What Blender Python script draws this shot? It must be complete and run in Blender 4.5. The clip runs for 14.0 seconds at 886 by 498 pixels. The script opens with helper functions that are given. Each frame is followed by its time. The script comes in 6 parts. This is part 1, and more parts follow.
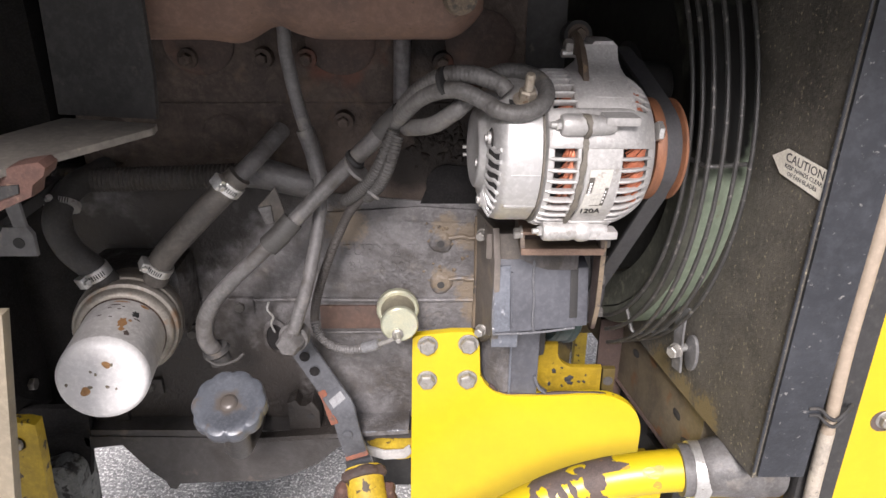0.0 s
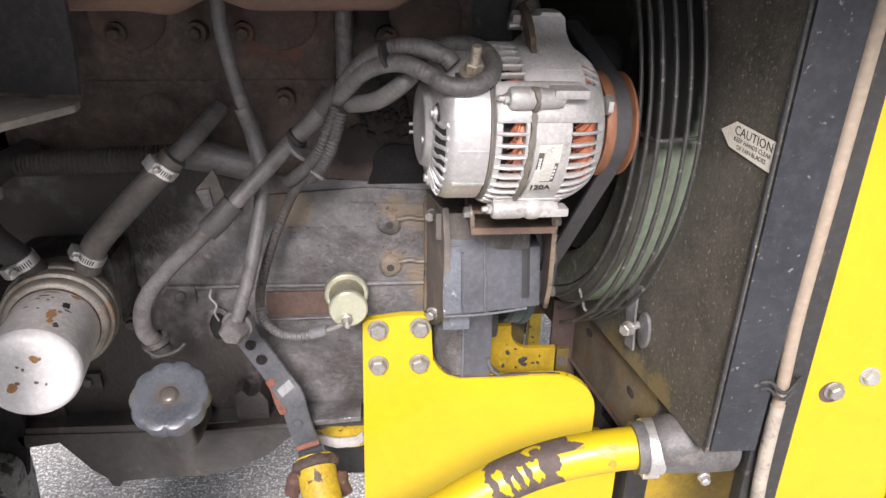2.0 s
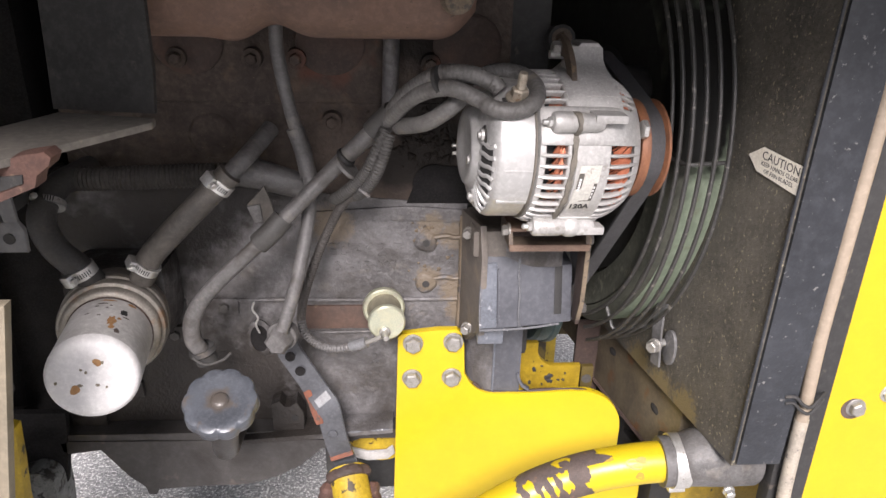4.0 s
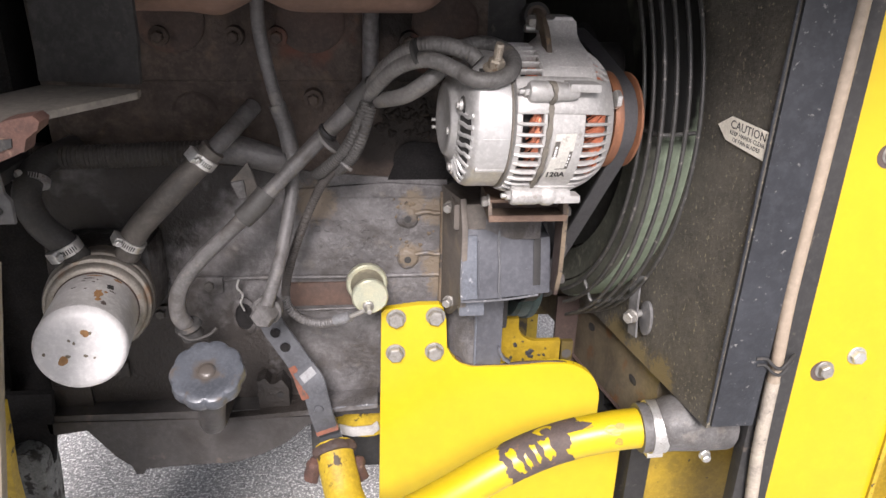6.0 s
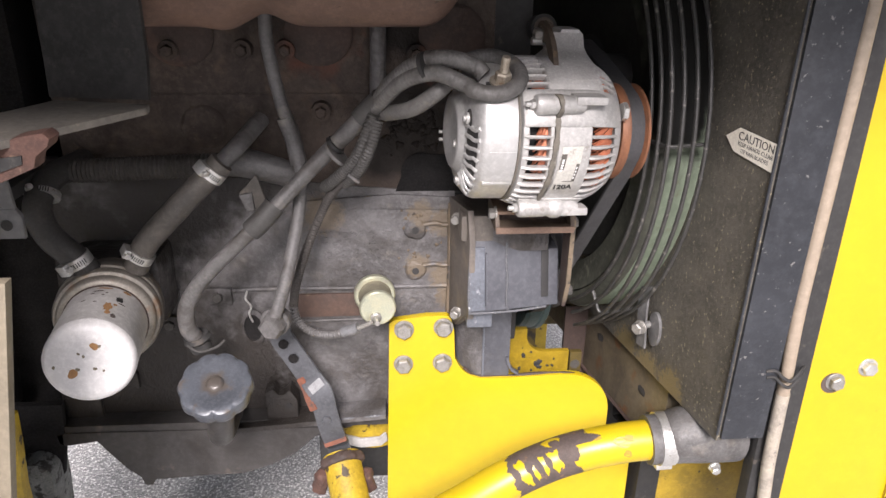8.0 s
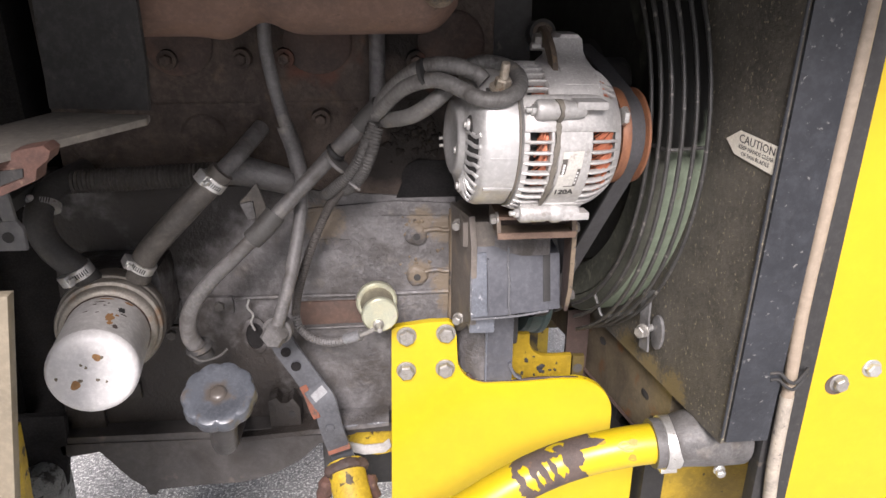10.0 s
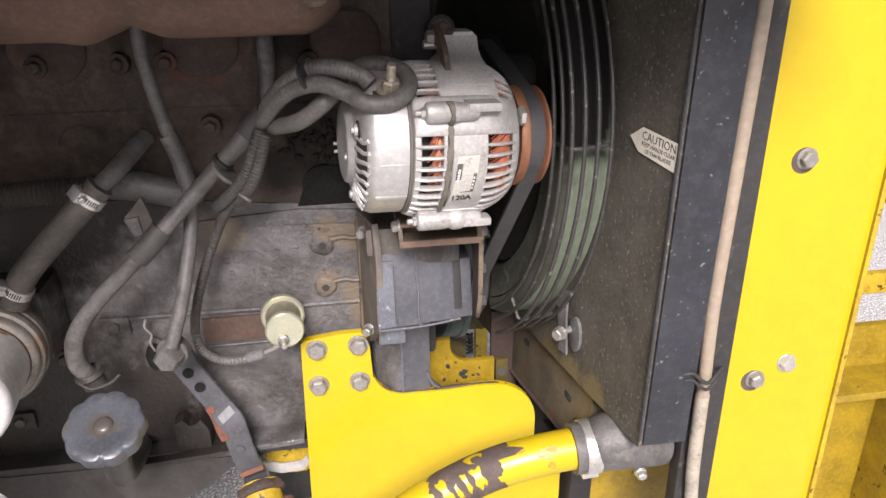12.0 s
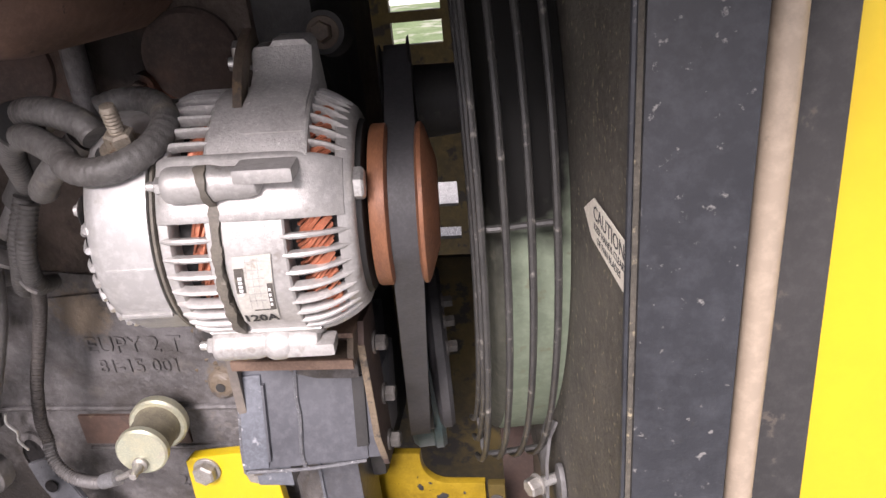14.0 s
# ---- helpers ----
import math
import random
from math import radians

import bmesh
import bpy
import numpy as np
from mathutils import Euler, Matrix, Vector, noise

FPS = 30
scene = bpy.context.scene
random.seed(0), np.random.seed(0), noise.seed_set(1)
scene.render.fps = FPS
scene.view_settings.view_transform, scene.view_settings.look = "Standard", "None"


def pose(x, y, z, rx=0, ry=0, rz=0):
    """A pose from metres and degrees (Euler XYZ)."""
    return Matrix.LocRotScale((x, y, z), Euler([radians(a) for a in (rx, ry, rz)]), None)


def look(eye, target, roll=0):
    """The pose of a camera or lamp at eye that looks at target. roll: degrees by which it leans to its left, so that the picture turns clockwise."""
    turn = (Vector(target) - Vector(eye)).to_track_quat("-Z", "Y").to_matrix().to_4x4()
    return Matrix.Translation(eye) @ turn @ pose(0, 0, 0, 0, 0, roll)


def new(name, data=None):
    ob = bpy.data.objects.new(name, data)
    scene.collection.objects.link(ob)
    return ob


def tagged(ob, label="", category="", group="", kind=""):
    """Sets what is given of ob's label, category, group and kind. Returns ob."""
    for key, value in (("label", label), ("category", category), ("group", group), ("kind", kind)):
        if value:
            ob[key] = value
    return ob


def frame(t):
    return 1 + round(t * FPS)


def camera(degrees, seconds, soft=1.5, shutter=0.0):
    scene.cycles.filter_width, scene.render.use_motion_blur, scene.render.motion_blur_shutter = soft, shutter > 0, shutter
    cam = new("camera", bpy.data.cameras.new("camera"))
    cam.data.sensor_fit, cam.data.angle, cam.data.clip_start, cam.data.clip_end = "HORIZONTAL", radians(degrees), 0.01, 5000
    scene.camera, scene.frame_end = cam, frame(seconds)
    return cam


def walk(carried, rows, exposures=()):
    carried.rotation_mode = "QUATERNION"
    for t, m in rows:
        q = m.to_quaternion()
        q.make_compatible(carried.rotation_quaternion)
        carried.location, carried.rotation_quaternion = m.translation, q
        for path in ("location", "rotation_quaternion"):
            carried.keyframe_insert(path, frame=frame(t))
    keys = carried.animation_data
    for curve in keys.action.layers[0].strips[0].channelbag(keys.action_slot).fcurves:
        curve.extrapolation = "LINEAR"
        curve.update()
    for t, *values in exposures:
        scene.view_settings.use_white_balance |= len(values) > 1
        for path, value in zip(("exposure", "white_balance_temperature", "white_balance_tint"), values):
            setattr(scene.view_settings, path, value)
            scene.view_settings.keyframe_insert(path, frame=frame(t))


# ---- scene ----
cam = camera(62.1, 14.0)
METRES, EYE, TILT, LEAN, TURN = 0.75, 1.5, -25.0, 0.0, 0.0
ROWS = [
    (0.0, 0.0, 0.0, 0.0, 0.0, 0.0, -0.0),
    (0.5, -0.0047, 0.0061, -0.0058, -0.61, 0.31, -0.69),
    (1.0, 0.0048, 0.0211, -0.0036, -2.13, -0.12, 0.68),
    (1.5, 0.0134, 0.0355, -0.0037, -3.53, -0.42, 0.98),
    (2.0, 0.0101, 0.0325, -0.0082, -3.52, -1.13, 1.1),
    (2.5, -0.0098, 0.0168, -0.0086, -3.86, -0.81, 0.87),
    (3.0, -0.0418, -0.0015, 0.0025, -2.95, 0.1, 0.34),
    (5.5, -0.053, -0.0399, -0.0736, -4.39, 1.31, 0.75),
    (6.0, -0.0524, -0.0466, -0.074, -4.72, 1.13, 1.13),
    (6.5, -0.0489, -0.0541, -0.074, -5.21, 1.6, 1.38),
    (7.0, -0.0388, -0.0578, -0.0716, -5.69, 1.91, 1.94),
    (7.5, -0.0456, -0.0517, -0.068, -4.86, 1.89, 1.49),
    (8.0, -0.0487, -0.0477, -0.0641, -3.97, 1.6, 1.23),
    (8.5, -0.044, -0.0501, -0.0646, -4.0, 1.49, 1.87),
    (9.0, -0.0522, -0.0424, -0.0616, -3.93, 1.52, 1.89),
    (11.5, -0.044, -0.054, -0.0572, -4.61, 2.38, 2.66),
    (12.0, 0.0377, -0.0008, -0.0345, -7.39, 0.99, 4.23),
    (12.5, 0.2119, 0.1614, 0.0261, -0.07, 0.88, 3.9),
    (13.0, 0.3704, 0.3273, 0.0645, 6.06, 0.73, 3.1),
    (13.5, 0.408, 0.3674, 0.0981, 7.39, 1.23, 1.92),
    (14.0, 0.4388, 0.4148, 0.0952, 8.26, 0.72, 2.33),
]
walk(cam, [(t, pose(0, 0, EYE, TILT, LEAN, TURN) @ pose(METRES * x, METRES * y, METRES * z, 90 + pitch, roll, yaw)) for t, x, y, z, yaw, pitch, roll in ROWS],
     [(0.0, 1.19, 6250, 18), (11.6, 1.17, 6300, 19), (12.5, 0.93, 6500, 21), (13.2, 0.90, 6450, 22), (14.0, 1.22, 6350, 24)])

# ---- world and light: bright overcast day, light comes in through the open side ----
world = bpy.data.worlds.new("sky")
scene.world = world
world.use_nodes = True
wn = world.node_tree.nodes
sky = wn.new("ShaderNodeTexSky")
sky.sky_type = "NISHITA"
sky.sun_disc = False
sky.sun_elevation, sky.sun_rotation = radians(38), radians(186)
sky.air_density, sky.dust_density = 1.0, 3.0
grey = wn.new("ShaderNodeHueSaturation")
grey.inputs["Saturation"].default_value = 0.22
world.node_tree.links.new(sky.outputs[0], grey.inputs["Color"])
world.node_tree.links.new(grey.outputs[0], wn["Background"].inputs[0])
wn["Background"].inputs[1].default_value = 0.048
sun = new("sun", bpy.data.lights.new("sun", "SUN"))
sun.data.energy, sun.data.angle, sun.data.color = 3.5, radians(20), (1.0, 0.94, 0.87)
sun.matrix_world = look((-0.10, -1.0, 0.80), (0, 0, 0))


# ---- materials ----
def stain_or_shade(m, color, patches, scale=60.0):
    """Noisy patches, of dirt or of shade put into the colour, round given places (x, y, z, radius)."""
    nt = m.node_tree
    n, l = nt.nodes, nt.links
    b = n["Principled BSDF"]
    geo = n.new("ShaderNodeNewGeometry")
    total = None
    for x, y, z, r in patches:
        dist = n.new("ShaderNodeVectorMath")
        dist.operation = "DISTANCE"
        dist.inputs[1].default_value = (x, y, z)
        l.new(geo.outputs["Position"], dist.inputs[0])
        f = n.new("ShaderNodeMapRange")
        f.inputs["From Min"].default_value, f.inputs["From Max"].default_value = r, r * 0.25
        f.inputs["To Max"].default_value = 0.75
        l.new(dist.outputs["Value"], f.inputs["Value"])
        if total is None:
            total = f.outputs[0]
        else:
            mx = n.new("ShaderNodeMath")
            mx.operation = "MAXIMUM"
            l.new(total, mx.inputs[0])
            l.new(f.outputs[0], mx.inputs[1])
            total = mx.outputs[0]
    t = n.new("ShaderNodeTexNoise")
    t.inputs["Scale"].default_value, t.inputs["Detail"].default_value = scale, 6
    l.new(geo.outputs["Position"], t.inputs["Vector"])
    add = n.new("ShaderNodeMath")
    add.operation = "ADD"
    l.new(total, add.inputs[0])
    l.new(t.outputs["Fac"], add.inputs[1])
    edge_ = n.new("ShaderNodeMapRange")
    edge_.inputs["From Min"].default_value, edge_.inputs["From Max"].default_value = 0.72, 1.05
    l.new(add.outputs[0], edge_.inputs["Value"])
    gate = n.new("ShaderNodeMath")
    gate.operation = "MULTIPLY"
    l.new(edge_.outputs[0], gate.inputs[0])
    cap_ = n.new("ShaderNodeMapRange")
    cap_.inputs["From Max"].default_value = 0.12
    l.new(total, cap_.inputs["Value"])
    l.new(cap_.outputs[0], gate.inputs[1])
    x = n.new("ShaderNodeMix")
    x.data_type = "RGBA"
    old = b.inputs["Base Color"].links[0].from_socket
    l.new(gate.outputs[0], x.inputs["Factor"])
    l.new(old, x.inputs[6])
    x.inputs[7].default_value = (*color, 1)
    l.new(x.outputs[2], b.inputs["Base Color"])
    return m


def mat(name, c1, c2=None, c3=None, rough=0.6, metal=0.0, s1=18.0, s3=45.0, th=0.62, edge=0.06, bump=0.25, bs=350.0, bdist=0.0008, rough2=None, fine=1.35, stretch=(1, 1, 1), grime=None, gs=6.0, gth=0.46, speck=None, sth=0.69):
    """Two-scale mottling of c1 and c2, spots or worn patches of c3, and a fine relief."""
    m = bpy.data.materials.new(name)
    m.use_nodes = True
    nt = m.node_tree
    n, l = nt.nodes, nt.links
    b = n["Principled BSDF"]
    b.inputs["Metallic"].default_value = metal
    geo = n.new("ShaderNodeNewGeometry")
    mp = n.new("ShaderNodeMapping")
    mp.inputs["Scale"].default_value = stretch
    l.new(geo.outputs["Position"], mp.inputs["Vector"])
    c2 = c2 or tuple(0.72 * v for v in c1)

    def tex(scale, detail, rough_):
        t = n.new("ShaderNodeTexNoise")
        t.inputs["Scale"].default_value, t.inputs["Detail"].default_value, t.inputs["Roughness"].default_value = scale, detail, rough_
        l.new(mp.outputs[0], t.inputs["Vector"])
        return t.outputs["Fac"]

    def ramp(src, lo, hi):
        r = n.new("ShaderNodeMapRange")
        r.inputs["From Min"].default_value, r.inputs["From Max"].default_value = lo, hi
        l.new(src, r.inputs["Value"])
        return r.outputs[0]

    def mix(fac, a, bb):
        x = n.new("ShaderNodeMix")
        x.data_type = "RGBA"
        l.new(fac, x.inputs["Factor"])
        for sock, v in ((x.inputs[6], a), (x.inputs[7], bb)):
            if isinstance(v, tuple):
                sock.default_value = (*v, 1)
            else:
                l.new(v, sock)
        return x.outputs[2]

    col = mix(ramp(tex(s1, 6, 0.62), 0.35, 0.66), c1, c2)
    col = mix(ramp(tex(s1 * 9, 4, 0.7), 0.45, 0.95), col, tuple(min(1, fine * v + (0.01 if fine > 1.1 else 0)) for v in c1))
    if c3:
        spot = ramp(tex(s3, 5, 0.6), th, th + edge)
        col = mix(spot, col, c3)
    if grime:
        warp = n.new("ShaderNodeTexNoise")
        warp.inputs["Scale"].default_value, warp.inputs["Detail"].default_value, warp.inputs["Roughness"].default_value = gs, 9, 0.68
        warp.inputs["Distortion"].default_value = 0.7
        l.new(mp.outputs[0], warp.inputs["Vector"])
        col = mix(ramp(warp.outputs["Fac"], gth, gth + 0.20), col, grime)
    if speck:
        col = mix(ramp(tex(210, 3, 0.7), sth, sth + 0.06), col, speck)
    l.new(col, b.inputs["Base Color"])
    r = n.new("ShaderNodeMapRange")
    r.inputs["To Min"].default_value, r.inputs["To Max"].default_value = rough - 0.08, min(1, (rough2 or rough + 0.12))
    l.new(tex(s1 * 3, 4, 0.6), r.inputs["Value"])
    l.new(r.outputs[0], b.inputs["Roughness"])
    if bump:
        bp = n.new("ShaderNodeBump")
        bp.inputs["Strength"].default_value, bp.inputs["Distance"].default_value = bump, bdist
        l.new(tex(bs, 3, 0.6), bp.inputs["Height"])
        l.new(bp.outputs[0], b.inputs["Normal"])
    return m


M_block = mat("grimy_cast_iron", (0.134, 0.129, 0.130), (0.060, 0.057, 0.057), (0.185, 0.168, 0.150), rough=0.36, rough2=0.72, s1=15, s3=30, th=0.58, edge=0.2, bump=1.0, bs=150, bdist=0.0022, grime=(0.036, 0.031, 0.027), gs=9, gth=0.47, speck=(0.27, 0.25, 0.22), sth=0.70)
# left patches put the shade there into the colour, along with oily grime
stain_or_shade(M_block, (0.021, 0.0175, 0.015), [(-0.50, 0.90, 1.05, 0.22), (-0.44, 0.90, 0.86, 0.34), (-0.34, 0.90, 1.13, 0.14), (-0.28, 0.90, 0.86, 0.15), (-0.24, 0.90, 1.18, 0.11), (-0.22, 0.87, 0.80, 0.12)], 45)
stain_or_shade(M_block, (0.135, 0.108, 0.078), [(0.005, 0.895, 1.112, 0.030), (0.035, 0.895, 1.10, 0.032), (0.0, 0.895, 1.035, 0.028), (0.038, 0.895, 1.02, 0.034), (0.045, 0.895, 0.985, 0.030), (-0.13, 0.895, 1.115, 0.045)], 130)
# head iron toned darker than the block
M_head = mat("dark_brown_iron", (0.080, 0.062, 0.051), (0.042, 0.033, 0.028), (0.125, 0.088, 0.062), rough=0.5, rough2=0.85, s1=12, s3=20, th=0.56, edge=0.2, bump=1.0, bs=130, bdist=0.0025, grime=(0.024, 0.018, 0.015), gs=10, gth=0.47, speck=(0.18, 0.14, 0.11), sth=0.71)
# dark patches put the shade of hollows and upper corners into the colour
stain_or_shade(M_head, (0.016, 0.013, 0.011), [(0.0, 0.90, 1.245, 0.085), (-0.035, 0.90, 1.20, 0.06), (-0.42, 0.90, 1.36, 0.16), (-0.20, 0.90, 1.40, 0.07), (-0.02, 0.90, 1.36, 0.06)], 26)
stain_or_shade(M_head, (0.100, 0.045, 0.030), [(-0.122, 0.90, 1.345, 0.065), (0.02, 0.90, 1.32, 0.04)], 40)
M_blockrust = mat("rusty_machined_iron", (0.085, 0.050, 0.036), (0.05, 0.033, 0.027), (0.14, 0.10, 0.07), rough=0.6, s1=22, bump=0.4)
M_gusset = mat("brown_grey_gusset_paint", (0.125, 0.108, 0.092), (0.080, 0.072, 0.064), (0.19, 0.155, 0.115), rough=0.5, s1=18, s3=22, th=0.57, edge=0.2, bump=0.35)
M_darkrust = mat("dark_rusty_iron", (0.055, 0.034, 0.027), (0.035, 0.024, 0.020), (0.08, 0.05, 0.037), rough=0.7, s1=22, bump=0.5)
M_flange = mat("sooty_rust_flange", (0.058, 0.038, 0.031), (0.034, 0.026, 0.022), (0.105, 0.060, 0.043), rough=0.85, s1=26, s3=20, th=0.58, edge=0.2, bump=0.5)
M_rail = mat("oily_black_iron", (0.042, 0.039, 0.037), (0.024, 0.022, 0.021), (0.075, 0.064, 0.054), rough=0.42, s1=12, s3=26, th=0.62, bump=0.5, grime=(0.020, 0.017, 0.015), gs=10, gth=0.5)
M_tan = mat("tan_dried_dirt", (0.155, 0.120, 0.080), (0.075, 0.058, 0.042), (0.05, 0.043, 0.036), rough=0.85, s1=40, s3=70, th=0.55, bump=0.8, bs=300, bdist=0.001)
M_manifold = mat("heat_stained_iron", (0.120, 0.070, 0.048), (0.080, 0.050, 0.037), (0.045, 0.028, 0.02), rough=0.75, s1=14, s3=90, th=0.66, bump=0.5, bs=260)
M_rust = mat("rust", (0.090, 0.044, 0.032), (0.050, 0.028, 0.022), (0.15, 0.095, 0.065), rough=0.8, s1=45, bump=0.7, bs=400)
M_ruststrap = mat("brown_aged_steel", (0.105, 0.078, 0.055), (0.06, 0.047, 0.038), (0.17, 0.12, 0.07), rough=0.6, metal=0.2, s1=45, bump=0.5)
M_channel = mat("dusty_rusted_channel", (0.140, 0.092, 0.064), (0.085, 0.052, 0.038), (0.23, 0.175, 0.125), rough=0.7, s1=50, s3=60, th=0.62, edge=0.1, bump=0.5)
M_primer = mat("red_oxide_rust", (0.17, 0.055, 0.028), (0.09, 0.036, 0.022), (0.05, 0.036, 0.03), rough=0.75, s1=70, s3=80, th=0.56, edge=0.1)
M_alu = mat("cast_aluminium", (0.455, 0.447, 0.432), (0.34, 0.332, 0.318), (0.22, 0.195, 0.165), rough=0.46, metal=0.5, s1=24, s3=50, th=0.61, edge=0.14, bump=0.5, bs=700, bdist=0.0005)
M_alucover = mat("satin_aluminium", (0.50, 0.497, 0.488), (0.42, 0.415, 0.403), (0.29, 0.265, 0.225), rough=0.38, metal=0.6, s1=16, s3=40, th=0.64, edge=0.14, bump=0.22, bs=700, bdist=0.0003)
M_aludirty = mat("dusty_aluminium", (0.44, 0.43, 0.415), (0.32, 0.31, 0.295), (0.68, 0.67, 0.65), rough=0.6, metal=0.2, s1=40, s3=210, th=0.66, edge=0.04, bump=0.6, bs=600)
M_copper = mat("copper_winding", (0.50, 0.185, 0.10), (0.33, 0.115, 0.065), (0.15, 0.055, 0.035), rough=0.45, metal=0.5, s1=120)
M_black = mat("black_paint", (0.012, 0.012, 0.012), (0.02, 0.019, 0.018), (0.05, 0.045, 0.04), rough=0.6, s1=40)
# near black with hardly any sheen, stands for deep shade in gaps and holes
M_void = mat("matt_black_void", (0.014, 0.013, 0.013), (0.008, 0.008, 0.008), rough=0.95, s1=40)
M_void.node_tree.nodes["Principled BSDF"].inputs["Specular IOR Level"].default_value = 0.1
M_rubber = mat("dusty_black_rubber", (0.052, 0.050, 0.047), (0.033, 0.031, 0.029), (0.10, 0.088, 0.07), rough=0.6, s1=30, s3=40, th=0.6, edge=0.2, bump=0.35, bs=500)
M_conduit = mat("grey_dusty_conduit", (0.118, 0.114, 0.112), (0.064, 0.062, 0.060), (0.20, 0.182, 0.160), rough=0.48, s1=26, s3=34, th=0.57, edge=0.2, bump=0.6, bs=300, bdist=0.001, grime=(0.048, 0.042, 0.037), gs=22, gth=0.50)
M_cable = mat("dusty_cable_sleeve", (0.125, 0.121, 0.115), (0.066, 0.063, 0.060), (0.21, 0.185, 0.15), rough=0.50, s1=26, s3=34, th=0.57, edge=0.2, bump=0.6, bs=300, bdist=0.001, grime=(0.045, 0.040, 0.036), gs=24, gth=0.50)
M_hose = mat("brown_dusty_hose", (0.082, 0.073, 0.063), (0.046, 0.042, 0.037), (0.165, 0.145, 0.115), rough=0.6, s1=22, s3=30, th=0.56, edge=0.2, bump=0.5, bs=350, grime=(0.034, 0.030, 0.026), gs=18, gth=0.5)
M_blackhose = mat("oily_black_hose", (0.058, 0.052, 0.047), (0.034, 0.030, 0.027), (0.095, 0.083, 0.070), rough=0.75, s1=30, s3=36, th=0.58, edge=0.2, bump=0.3, bs=500)
M_belt = mat("worn_belt_rubber", (0.052, 0.052, 0.055), (0.038, 0.038, 0.040), rough=0.6, s1=40, bump=0.2)
M_greypaint = mat("dark_grey_paint", (0.078, 0.081, 0.092), (0.050, 0.052, 0.060), (0.24, 0.24, 0.25), rough=0.34, s1=14, s3=110, th=0.73, edge=0.02, bump=0.4, bs=160, bdist=0.001)
M_weld = mat("spattered_weld", (0.11, 0.113, 0.122), (0.07, 0.072, 0.078), (0.46, 0.46, 0.46), rough=0.42, s1=60, s3=220, th=0.62, edge=0.05, bump=1.0, bs=300, bdist=0.002)
M_plate = mat("dusty_steel_plate", (0.14, 0.14, 0.14), (0.075, 0.073, 0.072), (0.25, 0.225, 0.19), rough=0.6, s1=10, s3=60, th=0.62, edge=0.1, bump=0.3)
# bracket plate's flange: paler copy, the light on it put into the colour
M_litplate = mat("lit_dusty_plate", (0.135, 0.123, 0.105), (0.080, 0.074, 0.065), (0.18, 0.16, 0.13), rough=0.75, s1=14, s3=50, th=0.6, edge=0.1, bump=0.3)
M_yellow = mat("yellow_machine_paint", (0.490, 0.362, 0.006), (0.450, 0.328, 0.006), (0.41, 0.28, 0.010), rough=0.34, s1=5, s3=26, th=0.74, edge=0.1, bump=0.10, bs=240, fine=1.03)
M_yellowdirty = mat("stained_yellow_paint", (0.42, 0.295, 0.014), (0.26, 0.18, 0.016), (0.05, 0.035, 0.018), rough=0.5, s1=22, s3=50, th=0.60, edge=0.03, bump=0.3)
# grimy yellow, also toned down for the shade behind the mount plate
M_membery = mat("grimy_shaded_yellow", (0.29, 0.195, 0.010), (0.17, 0.115, 0.010), (0.05, 0.038, 0.015), rough=0.42, s1=16, s3=90, th=0.67, edge=0.03, bump=0.3)
# yellow with the deep bay's shade in its colour, for far and inner sheets
M_inner = mat("shaded_yellow_sheet", (0.085, 0.060, 0.010), (0.040, 0.029, 0.009), (0.016, 0.013, 0.009), rough=0.6, s1=9, s3=28, th=0.56, edge=0.06, bump=0.3)
M_wornyellow = mat("rubbed_yellow_paint", (0.40, 0.24, 0.03), (0.30, 0.18, 0.03), rough=0.5, s1=60)
M_bare = mat("scorched_paint_loss", (0.085, 0.062, 0.052), (0.05, 0.038, 0.034), (0.17, 0.10, 0.06), rough=0.7, s1=60, bump=0.5)
M_zinc = mat("zinc_steel", (0.64, 0.64, 0.62), (0.46, 0.45, 0.43), (0.26, 0.23, 0.18), rough=0.36, metal=0.8, s1=80, s3=150, th=0.64, bump=0.25)
M_bolt = mat("dull_plated_bolt", (0.34, 0.33, 0.31), (0.22, 0.21, 0.19), (0.42, 0.28, 0.14), rough=0.5, metal=0.6, s1=120, s3=180, th=0.68, bump=0.3)
M_ruststud = mat("brownish_plated_stud", (0.36, 0.32, 0.26), (0.24, 0.205, 0.16), (0.20, 0.13, 0.08), rough=0.5, metal=0.45, s1=90, s3=120, th=0.6, bump=0.3)
M_gold = mat("yellow_passivated_zinc", (0.56, 0.55, 0.40), (0.45, 0.48, 0.38), (0.52, 0.43, 0.39), rough=0.34, metal=0.7, s1=70, s3=60, th=0.6, edge=0.2, bump=0.1)
M_golddull = mat("dusty_passivated_zinc", (0.25, 0.23, 0.165), (0.16, 0.145, 0.11), (0.40, 0.37, 0.27), rough=0.6, metal=0.4, s1=70)
M_gap = mat("olive_grey_gap", (0.14, 0.125, 0.10), (0.085, 0.078, 0.065), (0.25, 0.23, 0.19), rough=0.6, s1=60)
M_rustspot = mat('orange_rust_spot', (0.34, 0.19, 0.075), (0.24, 0.12, 0.05), rough=0.8, s1=260)
M_filter = mat("white_filter_paint", (0.66, 0.65, 0.64), (0.57, 0.56, 0.55), (0.40, 0.32, 0.22), rough=0.36, s1=18, s3=46, th=0.715, edge=0.05, bump=0.1)
# can side: grime, plus shade put in as a darker white than the face
M_filterside = mat("grimy_shaded_filter_white", (0.50, 0.49, 0.475), (0.36, 0.35, 0.335), (0.27, 0.19, 0.11), rough=0.42, s1=16, s3=40, th=0.69, edge=0.06, bump=0.12)
